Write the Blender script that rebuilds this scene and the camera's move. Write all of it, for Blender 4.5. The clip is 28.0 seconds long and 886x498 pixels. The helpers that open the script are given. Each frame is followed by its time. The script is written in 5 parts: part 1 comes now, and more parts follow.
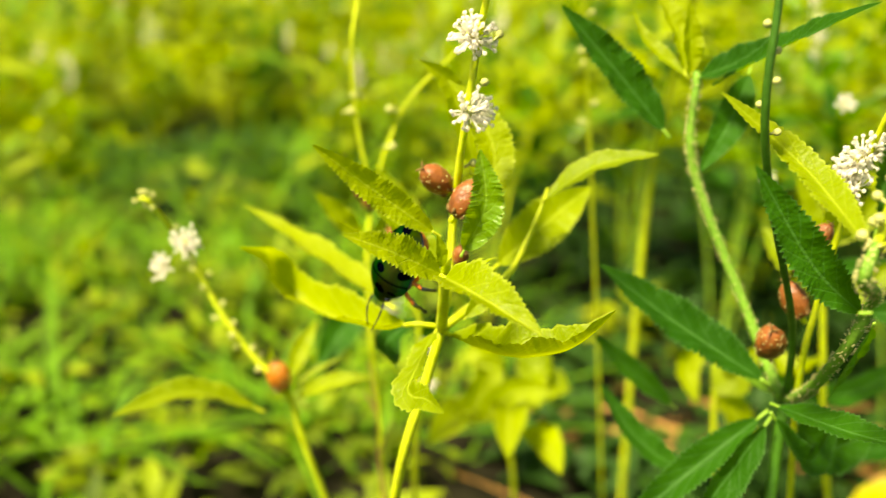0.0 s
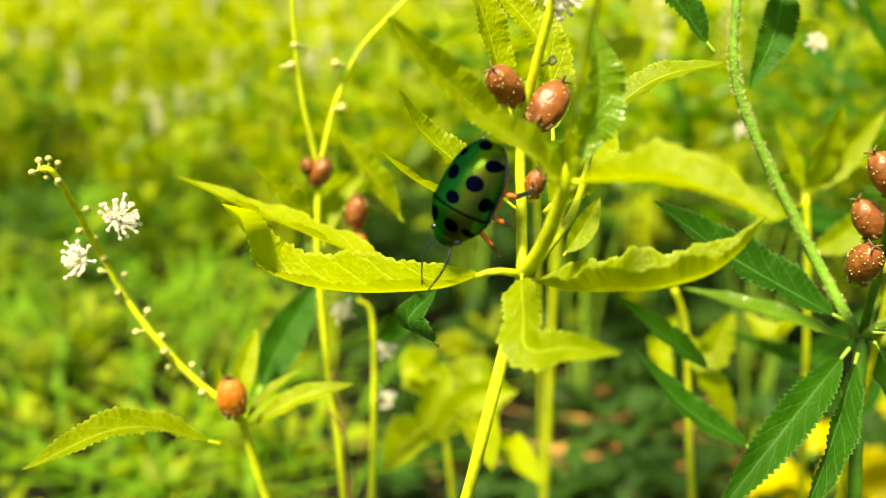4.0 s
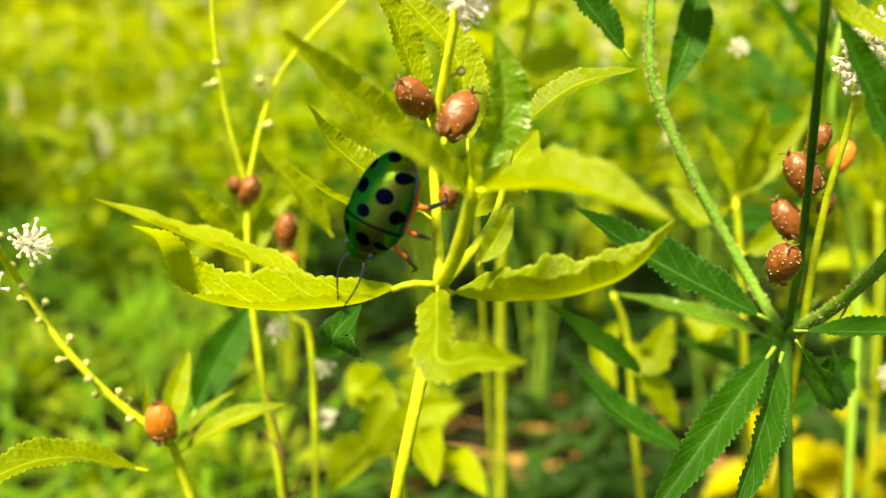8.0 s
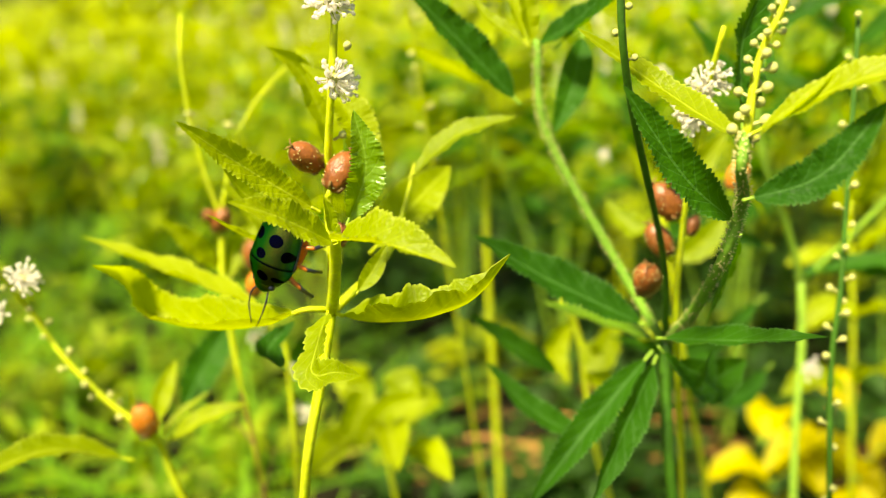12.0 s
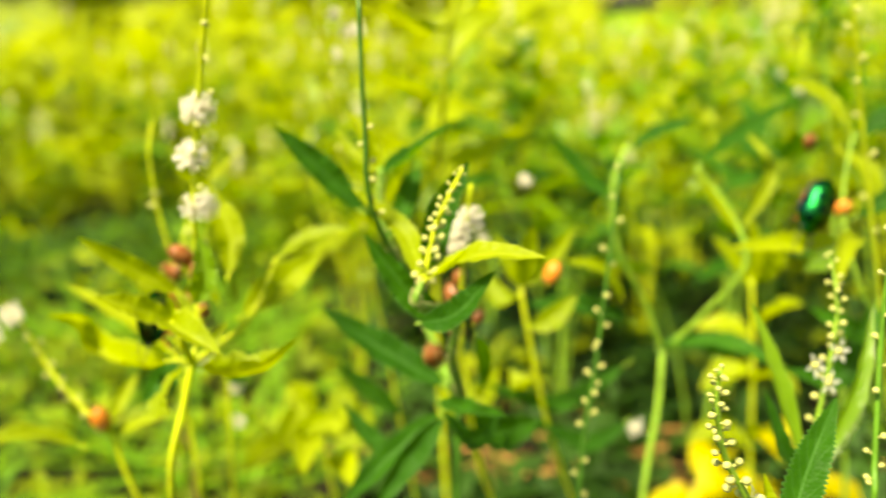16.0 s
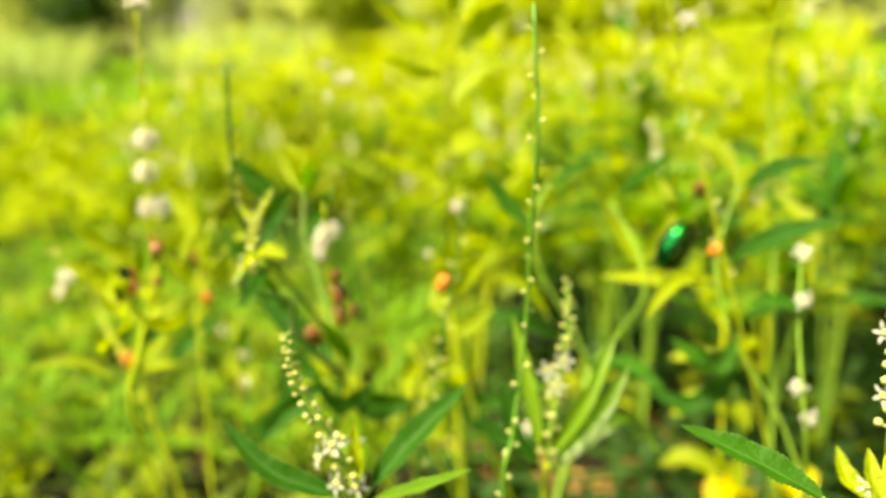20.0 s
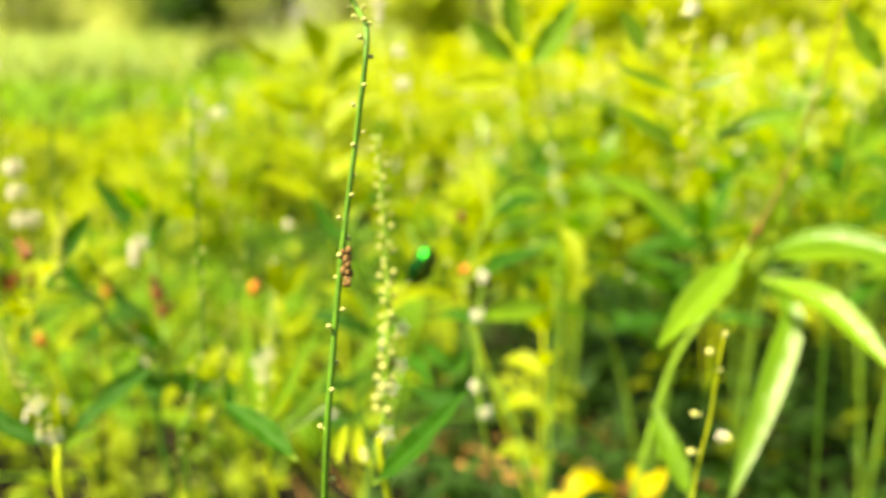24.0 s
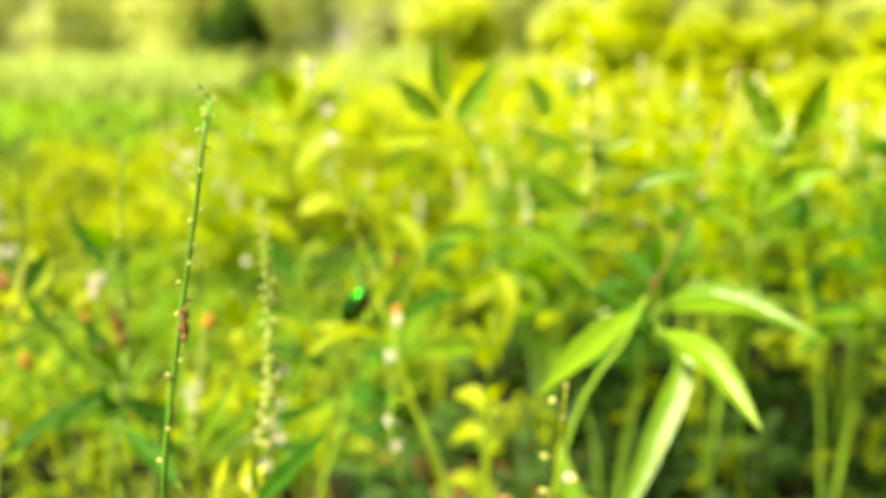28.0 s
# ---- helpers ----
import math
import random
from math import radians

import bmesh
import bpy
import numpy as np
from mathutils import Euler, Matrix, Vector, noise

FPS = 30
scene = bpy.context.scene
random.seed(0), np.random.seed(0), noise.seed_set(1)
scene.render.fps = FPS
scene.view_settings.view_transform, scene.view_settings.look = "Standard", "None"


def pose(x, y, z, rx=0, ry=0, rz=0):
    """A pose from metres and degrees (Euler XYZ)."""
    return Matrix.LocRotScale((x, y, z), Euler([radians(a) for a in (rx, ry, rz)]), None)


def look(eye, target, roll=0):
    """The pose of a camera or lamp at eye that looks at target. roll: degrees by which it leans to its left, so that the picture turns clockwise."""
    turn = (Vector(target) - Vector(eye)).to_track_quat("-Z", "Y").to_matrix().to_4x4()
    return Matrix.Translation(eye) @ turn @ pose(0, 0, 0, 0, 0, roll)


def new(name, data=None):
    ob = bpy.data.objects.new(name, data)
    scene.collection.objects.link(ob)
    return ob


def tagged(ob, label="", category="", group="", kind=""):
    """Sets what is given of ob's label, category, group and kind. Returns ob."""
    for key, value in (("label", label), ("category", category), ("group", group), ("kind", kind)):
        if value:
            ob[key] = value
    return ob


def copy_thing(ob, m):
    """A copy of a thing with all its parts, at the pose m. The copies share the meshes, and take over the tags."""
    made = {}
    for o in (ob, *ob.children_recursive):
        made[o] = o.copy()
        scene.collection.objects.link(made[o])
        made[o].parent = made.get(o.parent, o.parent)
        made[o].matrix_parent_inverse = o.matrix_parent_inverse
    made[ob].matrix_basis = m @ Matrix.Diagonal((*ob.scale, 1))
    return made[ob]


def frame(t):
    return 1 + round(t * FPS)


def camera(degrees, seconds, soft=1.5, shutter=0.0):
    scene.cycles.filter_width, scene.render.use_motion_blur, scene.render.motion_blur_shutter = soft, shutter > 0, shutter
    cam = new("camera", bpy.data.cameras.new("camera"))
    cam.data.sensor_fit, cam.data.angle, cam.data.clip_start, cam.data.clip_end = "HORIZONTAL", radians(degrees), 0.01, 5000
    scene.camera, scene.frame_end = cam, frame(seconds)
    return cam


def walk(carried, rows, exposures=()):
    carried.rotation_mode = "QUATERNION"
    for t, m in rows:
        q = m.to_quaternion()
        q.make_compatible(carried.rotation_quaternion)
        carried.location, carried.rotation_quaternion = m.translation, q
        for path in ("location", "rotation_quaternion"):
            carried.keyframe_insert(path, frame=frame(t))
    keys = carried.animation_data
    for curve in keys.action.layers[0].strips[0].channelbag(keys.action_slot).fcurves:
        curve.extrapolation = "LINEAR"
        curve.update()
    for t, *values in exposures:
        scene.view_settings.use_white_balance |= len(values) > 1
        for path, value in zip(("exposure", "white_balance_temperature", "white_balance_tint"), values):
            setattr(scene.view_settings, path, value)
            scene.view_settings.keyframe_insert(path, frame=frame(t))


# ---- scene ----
# Plan lengths are in hand's breadths of SPAN metres; the ground lies at z = 0.
SPAN = 0.135
GROUND = 0.6


def at(x, y, z):
    return Vector((x * SPAN, y * SPAN, (z - GROUND) * SPAN))


def station(x, y, z, yaw, pitch, roll):
    m = Matrix.Rotation(radians(yaw), 4, "Z") @ Matrix.Rotation(radians(90 + pitch), 4, "X") @ Matrix.Rotation(radians(roll), 4, "Z")
    m.translation = at(x, y, z)
    return m


cam = camera(55.57, 28.0, 1.0, 0.5)
cam.data.dof.use_dof = True
cam.data.dof.focus_distance = 0.112
cam.data.dof.aperture_fstop = 12.8
PATH = [
    (0, station(0.0000, 0.0000, 2.5000, 0.00, -21.00, 0.00)),
    (0.5, station(-0.0569, 0.0014, 2.4677, -1.83, -20.47, 0.69)),
    (1, station(-0.0847, 0.0219, 2.4371, -3.62, -19.76, 0.64)),
    (1.5, station(-0.1325, 0.0418, 2.3794, -5.43, -19.18, 0.99)),
    (2, station(-0.1617, 0.0746, 2.3530, -7.76, -18.85, 0.67)),
    (2.5, station(-0.2133, 0.1026, 2.3559, -10.04, -18.22, 0.76)),
    (3, station(-0.2326, 0.1377, 2.3541, -12.51, -17.88, 0.37)),
    (3.5, station(-0.2691, 0.1664, 2.3230, -14.44, -17.33, 0.29)),
    (5.5, station(-0.2637, 0.2714, 2.2986, -18.03, -16.20, -0.36)),
    (6, station(-0.2452, 0.2591, 2.3277, -18.23, -16.34, -0.90)),
    (6.5, station(-0.2468, 0.2453, 2.3423, -18.66, -16.35, -0.73)),
    (7, station(-0.2229, 0.2311, 2.3330, -18.78, -16.43, -0.85)),
    (7.5, station(-0.2307, 0.2071, 2.3071, -18.63, -16.17, -0.85)),
    (8, station(-0.2248, 0.1915, 2.3057, -18.34, -15.86, -1.03)),
    (8.5, station(-0.2191, 0.1723, 2.3110, -18.36, -15.95, -1.09)),
    (9, station(-0.1869, 0.1668, 2.3428, -18.20, -16.07, -1.39)),
    (9.5, station(-0.1771, 0.1534, 2.3657, -18.03, -16.30, -1.69)),
    (10, station(-0.1793, 0.1288, 2.3803, -17.85, -16.59, -1.89)),
    (10.5, station(-0.1692, 0.0916, 2.3916, -17.21, -16.71, -2.37)),
    (11, station(-0.1509, 0.0495, 2.3879, -16.44, -16.26, -2.46)),
    (11.5, station(-0.0980, 0.0242, 2.3798, -14.00, -16.21, -4.01)),
    (13.5, station(-0.0662, -0.1524, 2.4532, -12.02, -17.83, -2.90)),
    (14, station(-0.0636, -0.2007, 2.4746, -11.67, -17.18, -2.48)),
    (14.5, station(0.0165, -0.2134, 2.5229, -10.92, -17.35, -2.91)),
    (15, station(0.0922, -0.2718, 2.5599, -9.70, -16.97, -2.92)),
    (15.5, station(0.1551, -0.3499, 2.5705, -7.91, -16.36, -1.79)),
    (16, station(0.2841, -0.4015, 2.6059, -5.52, -16.38, -1.94)),
    (16.5, station(0.3523, -0.4640, 2.5959, -3.81, -16.21, -1.82)),
    (17, station(0.4120, -0.5191, 2.5892, -1.99, -15.79, -1.52)),
    (17.5, station(0.5046, -0.5499, 2.5840, -0.46, -15.68, -1.43)),
    (18, station(0.6495, -0.5930, 2.5893, 2.83, -15.55, -1.52)),
    (18.5, station(0.7475, -0.6077, 2.5882, 5.24, -15.04, -1.96)),
    (19, station(0.8341, -0.6432, 2.6053, 7.77, -14.58, -1.86)),
    (19.5, station(0.9292, -0.6721, 2.6496, 9.93, -14.43, -1.77)),
    (20, station(1.0241, -0.7195, 2.6619, 12.21, -14.39, -1.66)),
    (20.5, station(1.1365, -0.7300, 2.6745, 13.41, -14.50, -1.41)),
    (21, station(1.2637, -0.7534, 2.7047, 14.54, -14.60, -1.59)),
    (21.5, station(1.3688, -0.7825, 2.7452, 15.12, -14.90, -1.59)),
    (23.5, station(1.7585, -0.8579, 2.7911, 18.42, -14.85, -1.66)),
    (24, station(1.8692, -0.8616, 2.7838, 19.28, -14.40, -1.45)),
    (24.5, station(1.9671, -0.8662, 2.8021, 20.27, -14.12, -1.12)),
    (25, station(2.0386, -0.8792, 2.8140, 20.79, -13.89, -1.22)),
    (25.5, station(2.1076, -0.8947, 2.8233, 21.24, -13.75, -1.19)),
    (26, station(2.1679, -0.8960, 2.8230, 21.34, -13.73, -0.92)),
    (26.5, station(2.2111, -0.9083, 2.8294, 21.21, -13.57, -0.93)),
    (27, station(2.2171, -0.9094, 2.8516, 21.36, -13.25, -0.74)),
    (27.5, station(2.2057, -0.8966, 2.8594, 21.77, -13.02, -0.72)),
    (28, station(2.1879, -0.8909, 2.8741, 21.98, -12.91, -0.79)),
]
walk(cam, PATH, [(0, 1.22, 8700, 8), (4, 1.20, 8700, 8), (7, 1.12, 8700, 8), (11, 1.18, 8700, 8), (16, 1.31, 8700, 8), (21, 1.46, 8700, 8), (25, 1.61, 8700, 8), (28, 1.63, 8700, 8)])

# ---- light ----
world = bpy.data.worlds.new("sky")
scene.world = world
world.use_nodes = True
SUN_TO = Vector((-0.36, -0.32, 0.87)).normalized()
sky = world.node_tree.nodes.new("ShaderNodeTexSky")
sky.sky_type = "NISHITA"
sky.sun_disc = False
sky.sun_elevation = math.asin(SUN_TO.z)
sky.sun_rotation = math.atan2(SUN_TO.x, SUN_TO.y)
background = world.node_tree.nodes["Background"]
background.inputs["Strength"].default_value = 0.06
world.node_tree.links.new(sky.outputs[0], background.inputs[0])
sun = new("sun", bpy.data.lights.new("sun", "SUN"))
sun.data.energy = 5.0
sun.data.angle = radians(10.0)
sun.data.color = (1.0, 0.95, 0.82)
sun.matrix_world = look(SUN_TO * 5, (0, 0, 0))

# ---- materials ----
def material(name, base, rough=0.6, spec=0.4, bump=0.0, scale=300.0, vary=0.25, soft=0.0):
    """A principled material whose colour wanders between darker and lighter at two scales."""
    mat = bpy.data.materials.new(name)
    mat.use_nodes = True
    tree = mat.node_tree
    bsdf = tree.nodes["Principled BSDF"]
    bsdf.inputs["Roughness"].default_value = rough
    bsdf.inputs["Specular IOR Level"].default_value = spec
    if soft:
        bsdf.inputs["Subsurface Weight"].default_value = soft
        bsdf.inputs["Subsurface Radius"].default_value = (1.0, 0.9, 0.15)
        bsdf.inputs["Subsurface Scale"].default_value = 0.0015
    coord = tree.nodes.new("ShaderNodeTexCoord")
    fine = tree.nodes.new("ShaderNodeTexNoise")
    fine.inputs["Scale"].default_value = scale
    fine.inputs["Detail"].default_value = 5
    broad = tree.nodes.new("ShaderNodeTexNoise")
    broad.inputs["Scale"].default_value = scale * 0.17
    tree.links.new(coord.outputs["Object"], fine.inputs["Vector"])
    tree.links.new(coord.outputs["Object"], broad.inputs["Vector"])
    both = tree.nodes.new("ShaderNodeMath")
    both.operation = "ADD"
    tree.links.new(fine.outputs["Fac"], both.inputs[0])
    tree.links.new(broad.outputs["Fac"], both.inputs[1])
    ramp = tree.nodes.new("ShaderNodeMapRange")
    ramp.inputs["From Min"].default_value, ramp.inputs["From Max"].default_value = 0.7, 1.3
    tree.links.new(both.outputs[0], ramp.inputs["Value"])
    mix = tree.nodes.new("ShaderNodeMix")
    mix.data_type = "RGBA"
    mix.inputs["A"].default_value = (*[c * (1 - vary) for c in base], 1)
    mix.inputs["B"].default_value = (*[min(1, c * (1 + vary)) for c in base], 1)
    tree.links.new(ramp.outputs[0], mix.inputs["Factor"])
    tree.links.new(mix.outputs["Result"], bsdf.inputs["Base Color"])
    if bump:
        node = tree.nodes.new("ShaderNodeBump")
        node.inputs["Strength"].default_value = bump
        node.inputs["Distance"].default_value = 0.0004
        tree.links.new(fine.outputs["Fac"], node.inputs["Height"])
        tree.links.new(node.outputs[0], bsdf.inputs["Normal"])
    return mat


def leaf_material(name, dark, light, through_colour, share, rough, island=False, sheen=0.25, patch=0.0):
    """A leaf: midrib and side veins along its own length, blotches, sheen, and light that passes through the blade."""
    mat = bpy.data.materials.new(name)
    mat.use_nodes = True
    tree = mat.node_tree
    nodes, links = tree.nodes, tree.links
    bsdf, out = nodes["Principled BSDF"], nodes["Material Output"]
    bsdf.inputs["Roughness"].default_value = rough
    bsdf.inputs["Specular IOR Level"].default_value = sheen

    def math_node(kind, a, b=0.0):
        n = nodes.new("ShaderNodeMath")
        n.operation = kind
        for k, v in enumerate((a, b)):
            if isinstance(v, (int, float)):
                n.inputs[k].default_value = v
            else:
                links.new(v, n.inputs[k])
        return n.outputs[0]

    def blend(fac, a, b):
        n = nodes.new("ShaderNodeMix")
        n.data_type = "RGBA"
        for slot, v in (("Factor", fac), ("A", a), ("B", b)):
            if isinstance(v, tuple):
                n.inputs[slot].default_value = (*v, 1)
            elif isinstance(v, float):
                n.inputs[slot].default_value = v
            else:
                links.new(v, n.inputs[slot])
        return n.outputs["Result"]

    uv = nodes.new("ShaderNodeUVMap")
    split = nodes.new("ShaderNodeSeparateXYZ")
    links.new(uv.outputs[0], split.inputs[0])
    across = math_node("ABSOLUTE", math_node("SUBTRACT", split.outputs["X"], 0.5))
    rib = math_node("LESS_THAN", across, 0.03)
    wave = math_node("SINE", math_node("MULTIPLY", math_node("SUBTRACT", split.outputs["Y"], math_node("MULTIPLY", across, 0.42)), 52.0))
    vein = math_node("POWER", math_node("MAXIMUM", wave, 0.0), 14.0)
    marks = math_node("MAXIMUM", rib, math_node("MULTIPLY", vein, 0.55))
    coord = nodes.new("ShaderNodeTexCoord")
    blotch = nodes.new("ShaderNodeTexNoise")
    blotch.inputs["Scale"].default_value = 240
    blotch.inputs["Detail"].default_value = 4
    links.new(coord.outputs["Object"], blotch.inputs["Vector"])
    cells = nodes.new("ShaderNodeTexVoronoi")
    cells.inputs["Scale"].default_value = 1500
    links.new(coord.outputs["Object"], cells.inputs["Vector"])
    if island:
        chance = nodes.new("ShaderNodeNewGeometry").outputs["Random Per Island"]
    else:
        chance = nodes.new("ShaderNodeObjectInfo").outputs["Random"]
    mean = math_node("ADD", math_node("MULTIPLY", chance, 0.6), math_node("MULTIPLY", blotch.outputs["Fac"], 0.5))
    # Broad patches carry both plant tone and painted shade of the thicket.
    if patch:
        stand_shade = nodes.new("ShaderNodeTexNoise")
        stand_shade.inputs["Scale"].default_value = patch
        stand_shade.inputs["Detail"].default_value = 2
        links.new(coord.outputs["Object"], stand_shade.inputs["Vector"])
        spread = math_node("MULTIPLY", math_node("SUBTRACT", stand_shade.outputs["Fac"], 0.42), 4.5)
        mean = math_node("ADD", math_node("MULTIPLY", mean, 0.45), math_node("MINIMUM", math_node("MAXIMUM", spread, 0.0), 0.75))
    tone = blend(mean, dark, light)
    tone = blend(math_node("MULTIPLY", marks, 0.45), tone, tuple(min(1.0, c * 1.5 + 0.05) for c in light))
    margin = math_node("MULTIPLY", math_node("GREATER_THAN", across, 0.462), 0.45)
    tone = blend(margin, tone, tuple(min(1.0, c * 1.3 + 0.06) for c in light))
    links.new(tone, bsdf.inputs["Base Color"])
    height = math_node("ADD", math_node("MULTIPLY", marks, -0.4), math_node("ADD", math_node("MULTIPLY", cells.outputs["Distance"], 0.5), math_node("MULTIPLY", blotch.outputs["Fac"], 0.35)))
    bump = nodes.new("ShaderNodeBump")
    bump.inputs["Strength"].default_value = 0.4
    bump.inputs["Distance"].default_value = 0.0006
    links.new(height, bump.inputs["Height"])
    links.new(bump.outputs[0], bsdf.inputs["Normal"])
    glow = nodes.new("ShaderNodeBsdfTranslucent")
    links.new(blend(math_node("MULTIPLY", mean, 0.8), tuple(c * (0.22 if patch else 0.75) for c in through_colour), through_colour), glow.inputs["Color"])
    mixed = nodes.new("ShaderNodeMixShader")
    mixed.inputs[0].default_value = share
    links.new(bsdf.outputs[0], mixed.inputs[1])
    links.new(glow.outputs[0], mixed.inputs[2])
    links.new(mixed.outputs[0], out.inputs["Surface"])
    return mat


LEAF_LIGHT = leaf_material("leaf yellow green", (0.17, 0.27, 0.006), (0.40, 0.49, 0.012), (0.63, 0.76, 0.008), 0.5, 0.48)
LEAF_MID = leaf_material("leaf fresh green", (0.055, 0.18, 0.006), (0.19, 0.36, 0.012), (0.42, 0.64, 0.008), 0.4, 0.3, sheen=0.6)
LEAF_DARK = leaf_material("leaf deep green", (0.008, 0.06, 0.004), (0.035, 0.15, 0.007), (0.14, 0.38, 0.004), 0.35, 0.5, sheen=0.1)
# The patch noise in these two paints shaded gaps along with leaf variety.
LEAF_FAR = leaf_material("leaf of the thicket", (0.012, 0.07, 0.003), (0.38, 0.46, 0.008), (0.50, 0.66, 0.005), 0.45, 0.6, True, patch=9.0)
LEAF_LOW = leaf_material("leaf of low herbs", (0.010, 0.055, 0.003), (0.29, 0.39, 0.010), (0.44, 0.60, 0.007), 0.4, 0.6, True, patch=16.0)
# Deep green made darker still: the hollow's shade is in this colour.
LEAF_DEEP_SHADE = leaf_material("leaf deep green with shade", (0.006, 0.035, 0.002), (0.03, 0.10, 0.005), (0.07, 0.20, 0.003), 0.3, 0.55, True)
# Lit version of LEAF_FAR: sunlight further off is put into the colour.
LEAF_SUNNY = leaf_material("leaf with sunlight in colour", (0.12, 0.24, 0.010), (0.46, 0.54, 0.03), (0.62, 0.72, 0.02), 0.5, 0.7, True)
# Distant haze and brightness are put into this pale leaf colour.
LEAF_HAZY = leaf_material("leaf paled by haze", (0.30, 0.42, 0.09), (0.64, 0.72, 0.24), (0.72, 0.82, 0.2), 0.45, 0.8, True)
# Lit version of GRASS, with full sun put into its tone.
LAWN = leaf_material("lawn blade with sunlit tone", (0.09, 0.30, 0.01), (0.27, 0.54, 0.03), (0.40, 0.72, 0.02), 0.45, 0.6, True)
LEAF_YELLOW = leaf_material("leaf golden yellow", (0.42, 0.39, 0.005), (0.66, 0.58, 0.008), (0.78, 0.70, 0.005), 0.45, 0.5)
TALL_GRASS = leaf_material("tall grass blade", (0.12, 0.27, 0.03), (0.42, 0.54, 0.14), (0.48, 0.62, 0.12), 0.4, 0.6, True)
GRASS = leaf_material("grass blade", (0.03, 0.17, 0.005), (0.20, 0.42, 0.015), (0.36, 0.62, 0.01), 0.4, 0.6, True)
STRAW = leaf_material("dry straw", (0.20, 0.10, 0.025), (0.50, 0.28, 0.07), (0.5, 0.28, 0.05), 0.15, 0.7, True)
STEM_LIGHT = material("stem yellow green", (0.50, 0.60, 0.03), 0.55, 0.25, 0.4, 900, soft=0.5)
STEM_DARK = material("stem deep green", (0.04, 0.14, 0.008), 0.5, 0.4, 0.4, 900)
STEM_GREEN = material("stem mid green", (0.09, 0.24, 0.015), 0.5, 0.4, 0.4, 900)
STEM_PALE = material("stem pale green", (0.23, 0.42, 0.04), 0.55, 0.4, 0.5, 1200, soft=0.35)
STEM_HAIRY = material("stem bristly green", (0.15, 0.33, 0.03), 0.6, 0.3, 0.5, 1200)
STEM_BROWN = material("stem brown", (0.20, 0.12, 0.04), 0.7, 0.2, 0.5, 700)
FRUIT_BROWN = material("capsule red brown", (0.25, 0.08, 0.017), 0.38, 0.5, 0.7, 900, 0.45)
FRUIT_ORANGE = material("capsule orange", (0.66, 0.21, 0.02), 0.45, 0.4, 0.5, 900, 0.3)
HAIR = material("pale scales", (0.55, 0.52, 0.22), 0.8, 0.1)
WHITE = material("petal white", (0.93, 0.91, 0.85), 0.6, 0.2, 0.0, 800, 0.06)
BUD = material("bud cream green", (0.50, 0.52, 0.16), 0.55, 0.3, 0.3, 1500, 0.15)
glow = WHITE.node_tree.nodes.new("ShaderNodeBsdfTranslucent")
glow.inputs["Color"].default_value = (0.97, 0.95, 0.84, 1)
joined = WHITE.node_tree.nodes.new("ShaderNodeMixShader")
joined.inputs[0].default_value = 0.65
WHITE.node_tree.links.new(WHITE.node_tree.nodes["Principled BSDF"].outputs[0], joined.inputs[1])
WHITE.node_tree.links.new(glow.outputs[0], joined.inputs[2])
WHITE.node_tree.links.new(joined.outputs[0], WHITE.node_tree.nodes["Material Output"].inputs["Surface"])
STALK_DRY = material("dead stalk", (0.50, 0.27, 0.08), 0.65, 0.2, 0.4, 500, 0.35)
DUST = material("pale earth", (0.42, 0.36, 0.28), 0.95, 0.1, 0.5, 40, 0.25)
# Nearly black: shade under the plants is put into the soil colour.
SOIL_SHADED = material("soil", (0.012, 0.011, 0.005), 0.95, 0.1, 0.8, 60, 0.4)


# ---- kinds of things ----
def part(name, bm, mat, parent, label="", smooth=True):
    """Links a bmesh as one mesh object under a thing or part."""
    me = bpy.data.meshes.new(name)
    bm.to_mesh(me)
    bm.free()
    for m in mat if isinstance(mat, tuple) else (mat,):
        me.materials.append(m)
    if smooth:
        me.shade_smooth()
    ob = new(name, me)
    ob.parent = parent
    return tagged(ob, label)


def thing(name, label, category, place=(0, 0, 0), group=""):
    ob = new(name)
    ob.empty_display_size = 0.01
    ob.location = place
    return tagged(ob, label, category, group)


def spline(points, steps=5):
    """Points on a smooth line through the given ones."""
    pts = [Vector(p) for p in points]
    if len(pts) < 3:
        return [pts[0].lerp(pts[-1], k / steps) for k in range(steps + 1)]
    ends = [pts[0] * 2 - pts[1]] + pts + [pts[-1] * 2 - pts[-2]]
    out = []
    for a, b, c, d in zip(ends, ends[1:], ends[2:], ends[3:]):
        for k in range(steps):
            t = k / steps
            out.append(0.5 * (2 * b + (c - a) * t + (2 * a - 5 * b + 4 * c - d) * t * t + (3 * b - a - 3 * c + d) * t ** 3))
    return out + [pts[-1]]


def tube(bm, line, r0, r1, sides=8, knobby=0.0, slot=0):
    """A tapered tube along a line."""
    rings, side = [], Vector((1, 0.3, 0.1))
    n = len(line) - 1
    for k, p in enumerate(line):
        ahead = (line[min(k + 1, n)] - line[max(k - 1, 0)]).normalized()
        side = (side - ahead * side.dot(ahead)).normalized()
        up = ahead.cross(side)
        r = r0 + (r1 - r0) * k / n
        r *= 1 + knobby * noise.noise(p * 700)
        rings.append([bm.verts.new(p + (side * math.cos(a) + up * math.sin(a)) * r) for a in [2 * math.pi * j / sides for j in range(sides)]])
    for a, b in zip(rings, rings[1:]):
        for j in range(sides):
            bm.faces.new((a[j], a[(j + 1) % sides], b[(j + 1) % sides], b[j])).material_index = slot
    for ring, flip in ((rings[0], True), (rings[-1], False)):
        bm.faces.new(list(reversed(ring)) if flip else ring).material_index = slot
    return bm


